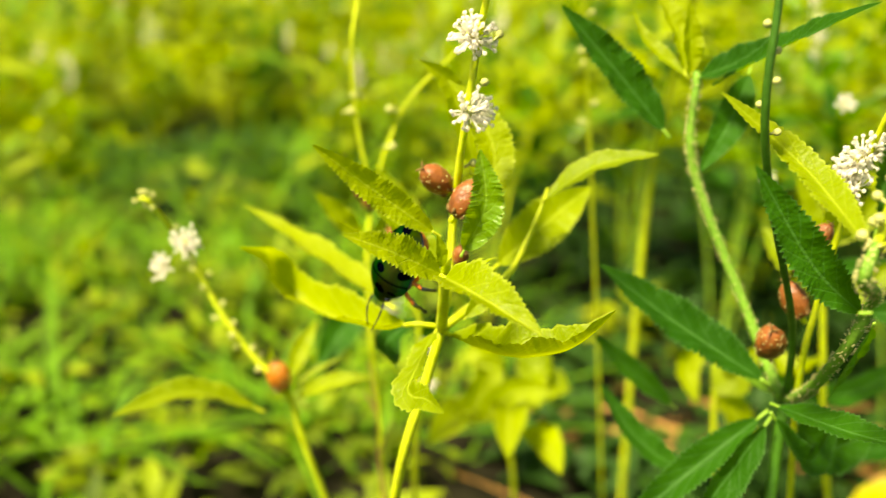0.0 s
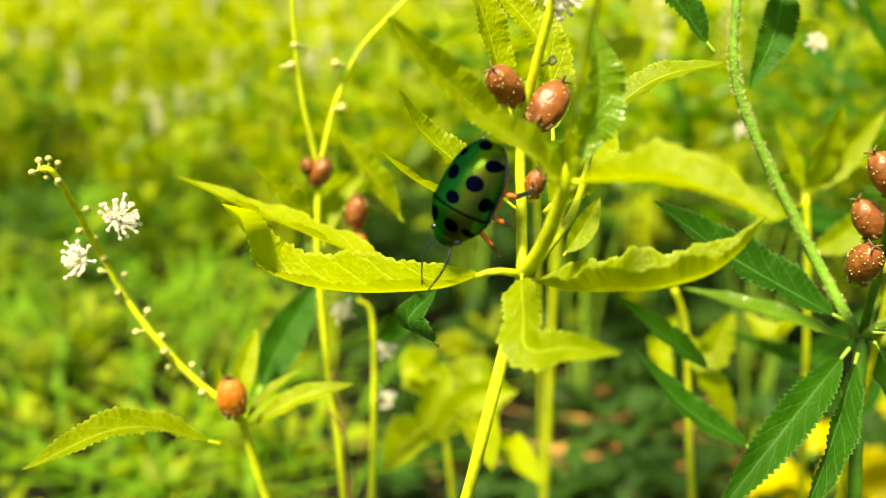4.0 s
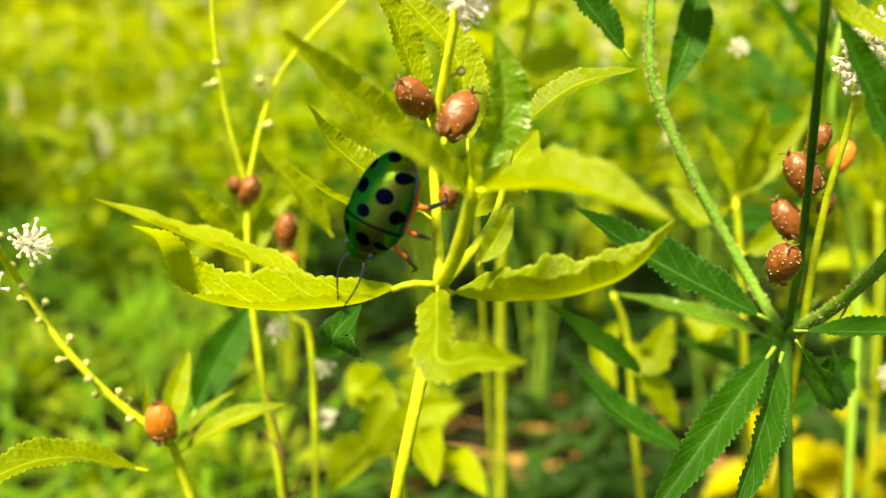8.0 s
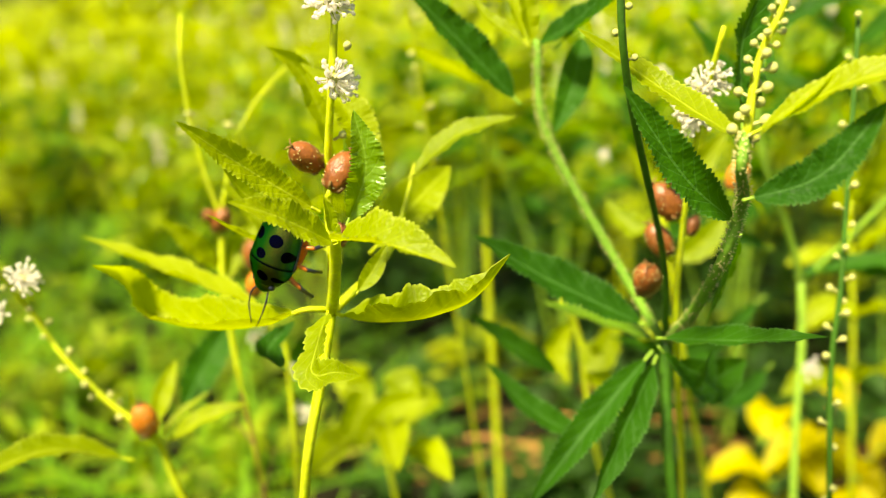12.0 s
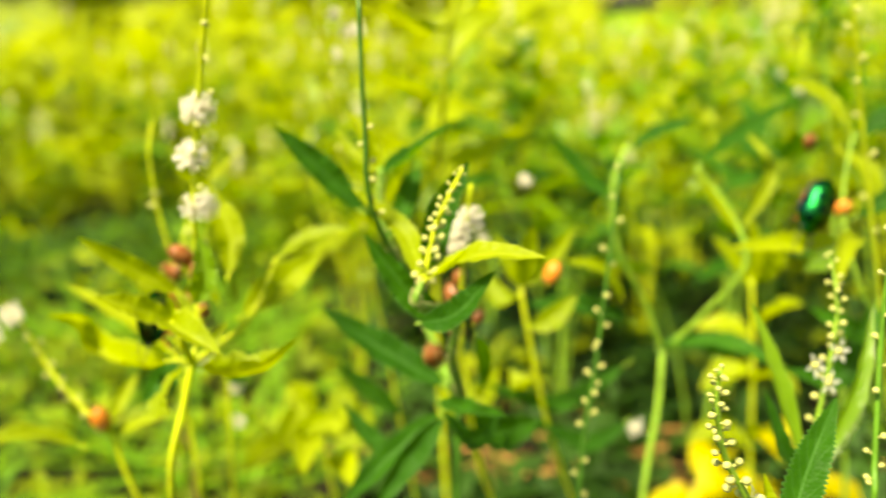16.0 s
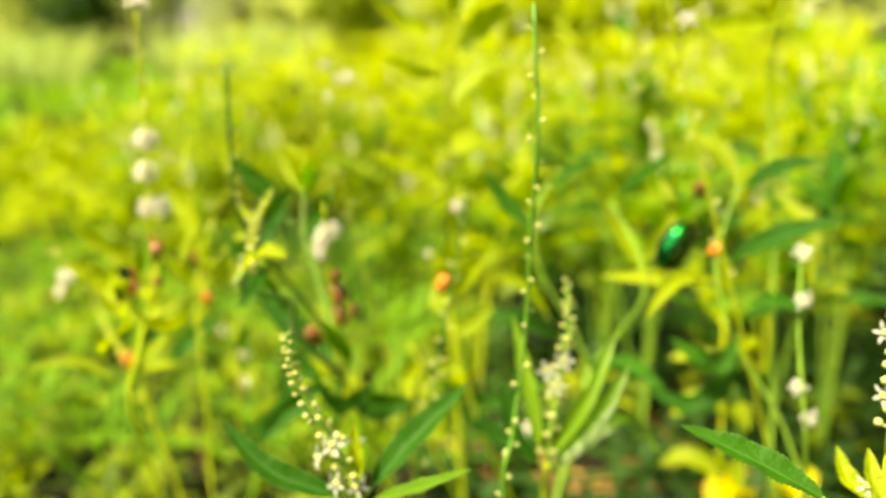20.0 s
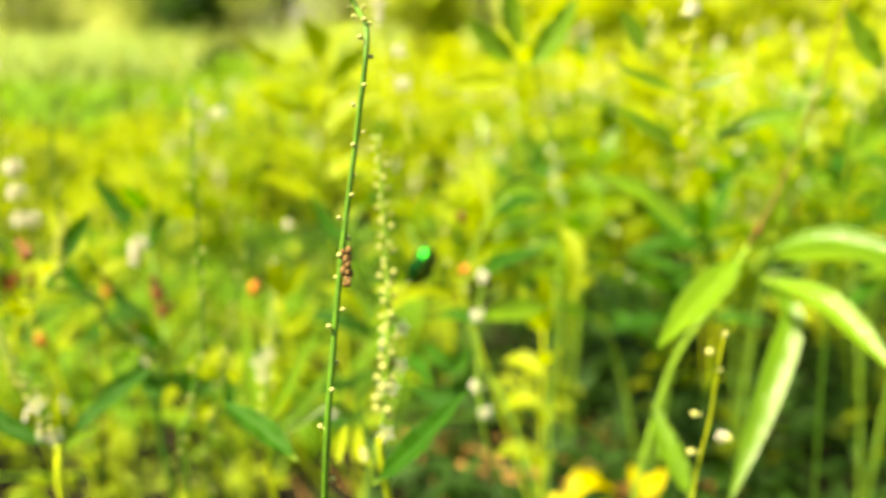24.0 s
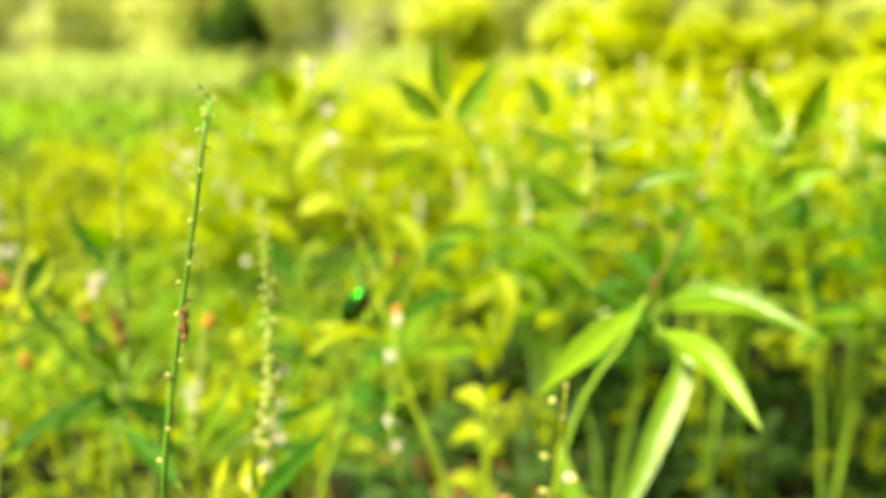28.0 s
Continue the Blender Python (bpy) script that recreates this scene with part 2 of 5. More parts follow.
def ball(bm, place, r, stretch=(1, 1, 1), turn=None, rows=6, sides=8, slot=0, rough=0.0):
    m = Matrix.Translation(place) @ (turn.to_4x4() if turn else Matrix.Identity(4)) @ Matrix.Diagonal((*stretch, 1))
    got = bmesh.ops.create_uvsphere(bm, u_segments=sides, v_segments=rows, radius=r, matrix=m)
    for v in got["verts"]:
        if rough:
            v.co += (v.co - Vector(place)) * rough * noise.noise(v.co * 900)
        for face in v.link_faces:
            face.material_index = slot
    return bm


def leaf_shape(bm, line, normal, width, fold=0.5, teeth=0.10, ruffle=0.1, seed=0, cells=96, across=6, stalk=0.0, twist=0.0, widest=0.42):
    """A toothed blade along a curved midrib. normal: the way its upper face looks at the base; twist: degrees from base to tip;
    stalk: the share of the line that is bare stalk."""
    uv = bm.loops.layers.uv.verify()
    lengths = [0.0]
    for a, b in zip(line, line[1:]):
        lengths.append(lengths[-1] + (b - a).length)
    total = lengths[-1]

    def along(s):
        want = s * total
        for k in range(1, len(line)):
            if lengths[k] >= want:
                t = (want - lengths[k - 1]) / max(1e-9, lengths[k] - lengths[k - 1])
                return line[k - 1].lerp(line[k], t), (line[k] - line[k - 1]).normalized()
        return line[-1], (line[-1] - line[-2]).normalized()

    rows = []
    slope = math.atan(fold)
    up = Vector(normal).normalized()
    power = math.log(0.5) / math.log(widest)
    for k in range(cells + 1):
        v = k / cells
        s = stalk + (1 - stalk) * v
        p, ahead = along(s)
        up = (up - ahead * up.dot(ahead)).normalized()
        turned = Matrix.Rotation(radians(twist) * v, 3, ahead) @ up
        side = ahead.cross(turned)
        half = width * 0.5 * max(0.02, math.sin(math.pi * min(1, v ** power * 0.985 + 0.012)) ** 0.85)
        row = []
        for j in range(across + 1):
            u = 2 * j / across - 1
            w = u * half * math.cos(slope)
            if abs(u) > 0.99:
                w *= 1 + teeth * (2.6 * abs(math.sin(math.pi * k / 3.3)) - 1.2)
            lift = abs(u) * half * math.sin(slope) * (0.65 + 0.35 * abs(u))
            lift += 0.4 * ruffle * half * abs(u) ** 2 * math.sin(v * 62 + seed * 2.3 + (1.1 if u > 0 else 0))
            lift += ruffle * half * abs(u) * math.sin(v * 21 + seed * 1.7 + (2.2 if u > 0 else 0)) + 0.35 * ruffle * half * noise.noise(Vector((u * 1.5, v * 5, seed * 3.1)))
            row.append((bm.verts.new(p + side * w + turned * lift), (j / across, v)))
        rows.append(row)
    for a, b in zip(rows, rows[1:]):
        for j in range(across):
            corners = (a[j], a[j + 1], b[j + 1], b[j])
            face = bm.faces.new([c[0] for c in corners])
            for loop, c in zip(face.loops, corners):
                loop[uv].uv = c[1]
    if stalk:
        tube(bm, [along(stalk * 1.06 * k / 4)[0] for k in range(5)], width * 0.05, width * 0.035, 6, 0, 1)
    return bm


def leaf(plant, base, mid, tip, width, mat=None, roll=0.0, normal=(0, 0, 1), label="", stalk_mat=None, via=(), **kind):
    """A leaf of a plant from three places of its midrib; width in plan lengths."""
    line = spline([at(*q) for q in (base, mid, *via, tip)], 8)
    chord = (line[-1] - line[0]).normalized()
    up = Vector(normal)
    up = (up - chord * up.dot(chord)).normalized()
    up = Matrix.Rotation(radians(roll), 3, chord) @ up
    bm = bmesh.new()
    kind.setdefault("stalk", 0.07)
    kind.setdefault("seed", round(base[0] * 31 + tip[2] * 17, 2))
    leaf_shape(bm, line, up, width * SPAN, **kind)
    return part("leaf", bm, (mat or LEAF_LIGHT, stalk_mat or (STEM_LIGHT if mat in (None, LEAF_LIGHT) else STEM_PALE)), plant, label)


def stem(plant, points, r0, r1, mat=None, name="stem", knobby=0.12, sides=9, label=""):
    """A stem or branch; radii in millimetres."""
    bm = bmesh.new()
    if name == "stem" and points[0][2] > GROUND:
        x, y, z = points[0]
        points = [(x + 0.05 * (z - GROUND), y + 0.12 * (z - GROUND), GROUND)] + list(points)
    tube(bm, spline([at(*p) for p in points], 6), r0 * 0.001, r1 * 0.001, sides, knobby)
    return part(name, bm, mat or STEM_LIGHT, plant, label)


def hairs(plant, points, r, count, seed=3):
    """The pale bristles of a young branch, joined."""
    rnd = random.Random(seed)
    line = spline([at(*p) for p in points], 12)
    bm = bmesh.new()
    for _ in range(count):
        k = rnd.randrange(len(line) - 1)
        p = line[k].lerp(line[k + 1], rnd.random())
        ahead = (line[k + 1] - line[k]).normalized()
        side = ahead.orthogonal().normalized()
        out = Matrix.Rotation(rnd.uniform(0, 6.283), 3, ahead) @ side
        a = p + out * r * 0.0009
        tip = bm.verts.new(a + out * 0.00042 + ahead * 0.0001)
        ring = [bm.verts.new(a + ahead * 0.00013 * math.cos(q) + out.cross(ahead) * 0.00013 * math.sin(q)) for q in (0, 2.1, 4.2)]
        for j in range(3):
            bm.faces.new((ring[j], ring[(j + 1) % 3], tip))
    ob = part("bristles", bm, HAIR, plant)
    return tagged(ob, "", "", "", "stuff")


FLOWER_MESHES, BUD_MESHES, FRUIT_MESHES = {}, {}, {}


def shared(name, cache, key, make, parent, m, label=""):
    """A part on a mesh that alike parts share."""
    if key not in cache:
        bm, mats = make()
        me = bpy.data.meshes.new(name)
        bm.to_mesh(me)
        bm.free()
        for one in mats:
            me.materials.append(one)
        me.shade_smooth()
        cache[key] = me
    ob = new(name, cache[key])
    ob.parent = parent
    ob.matrix_basis = m
    return tagged(ob, label)


def turn_to(way, spin=0.0):
    return Vector(way).to_track_quat("Z", "Y").to_matrix().to_4x4() @ Matrix.Rotation(spin, 4, "Z")


def brush_flower(seed, far):
    """A male flower: a small cup with a brush of white stamens."""
    def make():
        rnd = random.Random(seed)
        bm = bmesh.new()
        ball(bm, (0, 0, 0.0004), 0.0009, (1, 1, 0.8), None, 5, 7, 1)
        for k in range(5):
            a = 1.2566 * k
            ball(bm, (0.0011 * math.cos(a), 0.0011 * math.sin(a), 0.0007), 0.0006, (1, 1, 0.5), None, 4, 6, 0)
        for k in range(12 if far else 34):
            z = rnd.uniform(0.05, 1)
            a = k * 2.4
            d = Vector((math.sqrt(1 - z * z) * math.cos(a), math.sqrt(1 - z * z) * math.sin(a), z))
            bend = Vector((rnd.uniform(-1, 1), rnd.uniform(-1, 1), rnd.uniform(-0.3, 1))) * 0.0004
            tip = d * rnd.uniform(0.0022, 0.0031) + bend
            thick = 0.00024 if far else 0.00017
            tube(bm, [d * 0.0005, d * 0.0015 + bend * 0.3, tip], thick, thick * 0.8, 5)
            ball(bm, tip, 0.00032 if not far else 0.00055, (1, 1, 0.8), None, 4, 6)
        return bm, (WHITE, BUD)
    return make


def star_flower(seed):
    """A female flower with five narrow white petals."""
    def make():
        bm = bmesh.new()
        ball(bm, (0, 0, 0.0003), 0.0009, (1, 1, 0.9), None, 5, 7, 1)
        for k in range(5):
            a = 1.2566 * k + seed
            out = Vector((math.cos(a), math.sin(a), 0.35)).normalized()
            uvn = Vector((0, 0, 1))
            leaf_shape(bm, [out * 0.0006, out * 0.0018 + uvn * 0.0002, out * 0.0030 - uvn * 0.0003], uvn, 0.0011, 0.3, 0, 0.1, seed + k, 6, 2)
        return bm, (WHITE, BUD)
    return make


def bud_mesh():
    bm = bmesh.new()
    tube(bm, [Vector((0, 0, 0)), Vector((0, 0, 0.0008)), Vector((0, 0, 0.0016))], 0.0003, 0.0003, 5)
    ball(bm, (0, 0, 0.0022), 0.0009, (1, 1, 0.95), None, 6, 8, 0, 0.1)
    return bm, (BUD,)


def fruit_mesh(mat, seed):
    def make():
        bm = bmesh.new()
        got = bmesh.ops.create_uvsphere(bm, u_segments=22, v_segments=14, radius=0.0022)
        for v in got["verts"]:
            a = math.atan2(v.co.y, v.co.x)
            lobes = 1 + 0.055 * math.cos(3 * a)
            v.co = Vector((v.co.x * lobes, v.co.y * lobes, v.co.z * 1.5 + 0.0031))
            v.co += v.normal * 0.00012 * noise.noise(v.co * 1500 + Vector((seed, 0, 0)))
        rnd = random.Random(seed)
        for _ in range(46):
            z, a = rnd.uniform(-0.9, 0.95), rnd.uniform(0, 6.283)
            rr = math.sqrt(1 - z * z) * 0.00223 * (1 + 0.055 * math.cos(3 * a))
            ball(bm, (rr * math.cos(a), rr * math.sin(a), z * 0.0033 + 0.0031), 0.00012, (1, 1, 1), None, 3, 5, 1)
        for k in range(5):
            a = 1.2566 * k + seed
            c, s = math.cos(a), math.sin(a)
            tube(bm, [Vector((0.0006 * c, 0.0006 * s, 0.0003)), Vector((0.0014 * c, 0.0014 * s, 0.0004)), Vector((0.0019 * c, 0.0019 * s, 0.0010))], 0.0004, 0.0002, 5, 0, 2)
        for k in range(3):
            a = 2.094 * k + seed
            c, s = math.cos(a), math.sin(a)
            tube(bm, [Vector((0, 0, 0.0061)), Vector((0.0004 * c, 0.0004 * s, 0.0068)), Vector((0.0011 * c, 0.0011 * s, 0.0070))], 0.00022, 0.0001, 5, 0, 2)
        tube(bm, [Vector((0, 0, -0.0012)), Vector((0, 0, 0.0006))], 0.0005, 0.0006, 6, 0, 3)
        return bm, (mat, HAIR, STEM_BROWN, STEM_LIGHT)
    return make


def flower(parent, place, way=(0, 0, 1), far=False, seed=0, size=1.0, spin=0.0):
    m = Matrix.Translation(at(*place)) @ turn_to(way, spin) @ Matrix.Scale(size, 4)
    return shared("flower", FLOWER_MESHES, (far, seed % 3), brush_flower(seed % 3, far), parent, m)


def star(parent, place, way=(0, 0, 1), seed=0, size=1.0):
    m = Matrix.Translation(at(*place)) @ turn_to(way, seed) @ Matrix.Scale(size, 4)
    return shared("star_flower", FLOWER_MESHES, ("star", seed % 2), star_flower(seed % 2), parent, m)


def bud(parent, place, way, size=1.0):
    m = Matrix.Translation(place) @ turn_to(way) @ Matrix.Scale(size, 4)
    return shared("bud", BUD_MESHES, "bud", bud_mesh, parent, m)


def fruit(parent, place, way, size=1.0, ripe=True, seed=0):
    """A capsule whose middle lies at a place, its tip along way."""
    way = Vector(way).normalized()
    m = Matrix.Translation(at(*place) - way * 0.0031 * size) @ turn_to(way, seed * 1.3) @ Matrix.Scale(size, 4)
    return shared("fruit", FRUIT_MESHES, (ripe, seed % 2), fruit_mesh(FRUIT_BROWN if ripe else FRUIT_ORANGE, seed % 2), parent, m)


def spike(plant, points, r0, r1, buds, mat=None, size=1.0, taper=0.6, seed=0, start=0.0, end=1.0, knob=0.1):
    """A flower spike: its axis, with buds set round it in a spiral that shrink towards the tip."""
    rnd = random.Random(seed)
    axis = stem(plant, points, r0, r1, mat, "spike", knob)
    line = spline([at(*p) for p in points], 20)
    for k in range(buds):
        s = start + (end - start) * (k + rnd.uniform(-0.25, 0.25)) / max(1, buds - 1)
        s = min(0.999, max(0.0, s))
        i = int(s * (len(line) - 1))
        p = line[i]
        ahead = (line[min(i + 1, len(line) - 1)] - line[max(i - 1, 0)]).normalized()
        out = Matrix.Rotation(k * 2.4 + rnd.uniform(-0.4, 0.4), 3, ahead) @ ahead.orthogonal().normalized()
        bud(axis, p + out * r1 * 0.0006, out + ahead * 0.45, size * (1 - taper * s) * rnd.uniform(0.85, 1.15))
    return axis

FACE = (0.15, -0.75, 0.6)
UP = (0, 0, 1)

# ---- the shrub on which the jewel bug sits ----
host = thing("croton_plant", "bright yellow-green shrub with toothed leaves and brown capsules", "plant", group="croton plants")
stem(host, [(-0.076, 0.968, 1.541), (-0.056, 0.859, 1.860), (-0.020, 0.868, 1.999), (-0.002, 0.877, 2.064)], 0.8, 0.8, STEM_LIGHT)
stem(host, [(-0.002, 0.877, 2.064), (0.007, 0.906, 2.115), (0.013, 0.926, 2.195), (0.026, 0.893, 2.314), (0.051, 0.877, 2.464), (0.118, 0.783, 2.727)], 0.75, 0.45, STEM_LIGHT, "flower_stalk")
stem(host, [(-0.002, 0.877, 2.064), (-0.000, 0.835, 2.107), (0.002, 0.804, 2.158), (0.003, 0.793, 2.182)], 0.95, 0.7, STEM_LIGHT, "branch")
stem(host, [(-0.002, 0.877, 2.064), (0.076, 0.948, 2.098), (0.113, 0.989, 2.151), (0.131, 1.010, 2.194)], 0.8, 0.2, STEM_LIGHT, "branch")
leaf(host, (-0.005, 0.877, 2.067), (-0.034, 0.872, 2.073), (-0.260, 1.000, 2.119), 0.078, normal=(0.1, -0.25, 1), ruffle=0.10, fold=1.3, stalk=0.09, via=[(-0.067, 0.900, 2.052), (-0.103, 0.950, 2.033), (-0.144, 1.000, 2.020), (-0.187, 1.050, 2.016), (-0.218, 1.080, 2.029), (-0.233, 1.090, 2.061), (-0.243, 1.060, 2.093)])
leaf(host, (-0.064, 1.029, 2.018), (-0.210, 1.161, 2.062), (-0.308, 1.228, 2.102), 0.061, roll=10)
leaf(host, (-0.002, 0.875, 2.178), (-0.070, 0.860, 2.234), (-0.133, 0.835, 2.293), 0.036, normal=(-0.5, -0.55, 0.65))
leaf(host, (0.012, 0.931, 2.113), (-0.071, 0.957, 2.183), (-0.099, 0.947, 2.227), 0.036, normal=FACE, roll=10, fold=0.5)
leaf(host, (0.004, 0.802, 2.161), (-0.052, 0.758, 2.207), (-0.094, 0.741, 2.230), 0.04, normal=(0, -0.7, 0.7), fold=0.4)
leaf(host, (-0.014, 0.956, 2.099), (-0.085, 0.952, 2.143), (-0.123, 0.934, 2.178), 0.025, normal=UP, fold=0.6)
leaf(host, (-0.002, 0.777, 2.173), (0.031, 0.698, 2.187), (0.086, 0.650, 2.170), 0.058, normal=(0, -0.5, 0.85), fold=0.9)
leaf(host, (-0.003, 0.873, 2.067), (0.014, 0.865, 2.059), (0.177, 0.780, 2.133), 0.070, normal=(0, -0.2, 1), ruffle=0.13, fold=1.5, stalk=0.06, via=[(0.041, 0.840, 2.058), (0.069, 0.800, 2.070), (0.100, 0.785, 2.078), (0.129, 0.780, 2.087), (0.153, 0.775, 2.108)])
leaf(host, (-0.004, 0.871, 2.072), (-0.013, 0.850, 2.066), (0.001, 0.690, 2.068), 0.038, normal=(-0.25, -0.9, 0.4), ruffle=0.18, fold=0.3, widest=0.35, twist=15, via=[(-0.026, 0.810, 2.057), (-0.037, 0.780, 2.043), (-0.031, 0.765, 2.041), (-0.017, 0.740, 2.053)])
leaf(host, (0.019, 0.834, 2.171), (0.044, 0.833, 2.228), (0.038, 0.840, 2.287), 0.042, LEAF_MID, normal=(0.1, -0.95, 0.2), ruffle=0.12, fold=0.6)
leaf(host, (0.121, 1.002, 2.178), (0.187, 0.999, 2.225), (0.263, 0.993, 2.242), 0.036, normal=(0, -0.4, 1), fold=0.4)
leaf(host, (0.055, 0.951, 2.173), (0.059, 0.991, 2.256), (0.006, 1.020, 2.327), 0.049, normal=FACE)
leaf(host, (0.023, 0.844, 2.092), (0.045, 0.853, 2.113), (0.064, 0.863, 2.137), 0.022, normal=FACE)
leaf(host, (-0.001, 0.785, 2.166), (0.028, 0.777, 2.179), (0.053, 0.779, 2.192), 0.016, normal=UP, fold=0.6)
leaf(host, (-0.002, 0.788, 2.175), (-0.002, 0.787, 2.197), (-0.006, 0.786, 2.214), 0.014, normal=FACE, fold=0.6)
leaf(host, (0.061, 0.978, 2.095), (0.132, 1.049, 2.130), (0.203, 1.113, 2.165), 0.068, normal=(-0.3, -0.9, 0.3))
leaf(host, (0.049, 1.052, 2.184), (0.011, 1.063, 2.307), (-0.031, 1.049, 2.348), 0.043, normal=FACE)
leaf(host, (-0.059, 0.955, 1.970), (-0.076, 1.015, 1.974), (-0.036, 1.048, 1.996), 0.036, LEAF_DARK, normal=FACE)
fruit(host, (-0.007, 0.921, 2.231), (-0.62, -0.35, 0.6), 0.95, True, 0)
fruit(host, (0.026, 0.898, 2.215), (0.55, 0.2, 0.75), 1.0, True, 1)
fruit(host, (0.020, 0.908, 2.142), (0.1, -0.3, 0.9), 0.6, True, 0)

for p, w, s in (((0.032, 0.928, 2.307), (0.8, -0.4, 0.4), 0), ((0.026, 0.893, 2.314), (0.5, -0.7, 0.4), 1), ((0.030, 0.895, 2.392), (-0.3, -0.8, 0.5), 2), ((0.030, 0.895, 2.392), (0.9, -0.3, 0.5), 1),
                ((0.051, 0.877, 2.464), (-0.6, -0.5, 0.5), 0), ((0.051, 0.877, 2.464), (0.7, -0.5, 0.2), 2), ((0.118, 0.783, 2.727), (0, 0, 1), 1)):
    flower(host, p, w, False, s, 1.15)
for k in range(9):
    bud(host, at(*(0.013, 0.926, 2.195)).lerp(at(*(0.118, 0.783, 2.727)), 0.1 + 0.09 * k), (math.cos(k * 2.4), math.sin(k * 2.4), 0.5), 0.7)

# ---- the jewel bug ----
def shell_material():
    mat = bpy.data.materials.new("jewel shell")
    mat.use_nodes = True
    tree = mat.node_tree
    nodes, links = tree.nodes, tree.links
    bsdf = nodes["Principled BSDF"]
    coord = nodes.new("ShaderNodeTexCoord")
    split = nodes.new("ShaderNodeSeparateXYZ")
    links.new(coord.outputs["Object"], split.inputs[0])

    def calc(kind, a, b=0.0):
        n = nodes.new("ShaderNodeMath")
        n.operation = kind
        for k, v in enumerate((a, b)):
            if isinstance(v, (int, float)):
                n.inputs[k].default_value = v
            else:
                links.new(v, n.inputs[k])
        return n.outputs[0]

    def blend(fac, a, b):
        n = nodes.new("ShaderNodeMix")
        n.data_type = "RGBA"
        links.new(fac, n.inputs["Factor"])
        for slot, v in (("A", a), ("B", b)):
            if isinstance(v, tuple):
                n.inputs[slot].default_value = (*v, 1)
            else:
                links.new(v, n.inputs[slot])
        return n.outputs["Result"]

    side = calc("MULTIPLY", calc("ABSOLUTE", split.outputs["X"]), 1 / 0.0041)
    grain = nodes.new("ShaderNodeTexNoise")
    grain.inputs["Scale"].default_value = 420
    links.new(coord.outputs["Object"], grain.inputs["Vector"])
    pits = nodes.new("ShaderNodeTexVoronoi")
    pits.inputs["Scale"].default_value = 4200
    links.new(coord.outputs["Object"], pits.inputs["Vector"])
    edge = calc("MINIMUM", calc("POWER", side, 1.6), 1.0)
    # Iridescent gold sheen is painted as a gradient towards one side.
    lean = calc("MINIMUM", calc("MAXIMUM", calc("ADD", calc("MULTIPLY", split.outputs["X"], -330.0), 0.1), 0.0), 1.0)
    gold_sheen = blend(calc("MULTIPLY", lean, calc("ADD", grain.outputs["Fac"], 0.35)), (0.0, 0.17, 0.012), (0.27, 0.16, 0.0))
    tone = blend(edge, gold_sheen, (0.0, 0.13, 0.06))
    rim = calc("MULTIPLY", calc("SUBTRACT", side, 0.86), 6.0)
    tone = blend(calc("MINIMUM", calc("MAXIMUM", rim, 0.0), 1.0), tone, (0.0, 0.03, 0.16))
    mask = None
    spots = [(0, -6.1, 0.9, 0.55), (2.3, -4.4, 0.8, 0.75), (-2.3, -4.4, 0.8, 0.75), (1.65, -1.7, 0.95, 0.95), (-1.65, -1.7, 1.05, 1.0),
             (0, 0.9, 1.0, 0.8), (3.5, 0.1, 0.5, 0.9), (-3.5, 0.1, 0.5, 0.9), (1.7, 3.9, 0.8, 0.95), (-1.1, 4.1, 0.95, 0.8), (-2.9, 4.2, 0.5, 0.5)]
    for x, y, a, b in spots:
        dx = calc("MULTIPLY", calc("SUBTRACT", split.outputs["X"], x * 0.001), 1000 / a)
        dy = calc("MULTIPLY", calc("SUBTRACT", split.outputs["Y"], y * 0.001), 1000 / b)
        near = calc("MULTIPLY", calc("SUBTRACT", 1.12, calc("ADD", calc("MULTIPLY", dx, dx), calc("MULTIPLY", dy, dy))), 4.0)
        mask = near if mask is None else calc("MAXIMUM", mask, near)
    seam = calc("SUBTRACT", 1.0, calc("MULTIPLY", calc("ABSOLUTE", calc("SUBTRACT", split.outputs["Y"], 0.0021)), 4200.0))
    mask = calc("MINIMUM", calc("MAXIMUM", calc("MAXIMUM", mask, calc("MULTIPLY", seam, 1.5)), 0.0), 1.0)
    tone = blend(mask, tone, (0.0015, 0.002, 0.014))
    links.new(tone, bsdf.inputs["Base Color"])
    bsdf.inputs["Metallic"].default_value = 1.0
    bsdf.inputs["Specular Tint"].default_value = (0.02, 0.35, 0.06, 1)
    bsdf.inputs["Roughness"].default_value = 0.3
    bsdf.inputs["Specular IOR Level"].default_value = 0.3
    bsdf.inputs["Coat Weight"].default_value = 0.03
    bsdf.inputs["Coat Roughness"].default_value = 0.12
    bump = nodes.new("ShaderNodeBump")
    bump.inputs["Strength"].default_value = 0.35
    bump.inputs["Distance"].default_value = 0.0001
    links.new(pits.outputs["Distance"], bump.inputs["Height"])
    links.new(bump.outputs[0], bsdf.inputs["Normal"])
    return mat


SHELL = shell_material()
BELLY = material("belly orange red", (0.55, 0.10, 0.015), 0.4, 0.5, 0.4, 900, 0.35)
CHITIN = material("black chitin", (0.012, 0.016, 0.03), 0.28, 0.6, 0.2, 1500)
JOINT = material("leg orange", (0.62, 0.16, 0.02), 0.4, 0.5, 0.2, 1500)


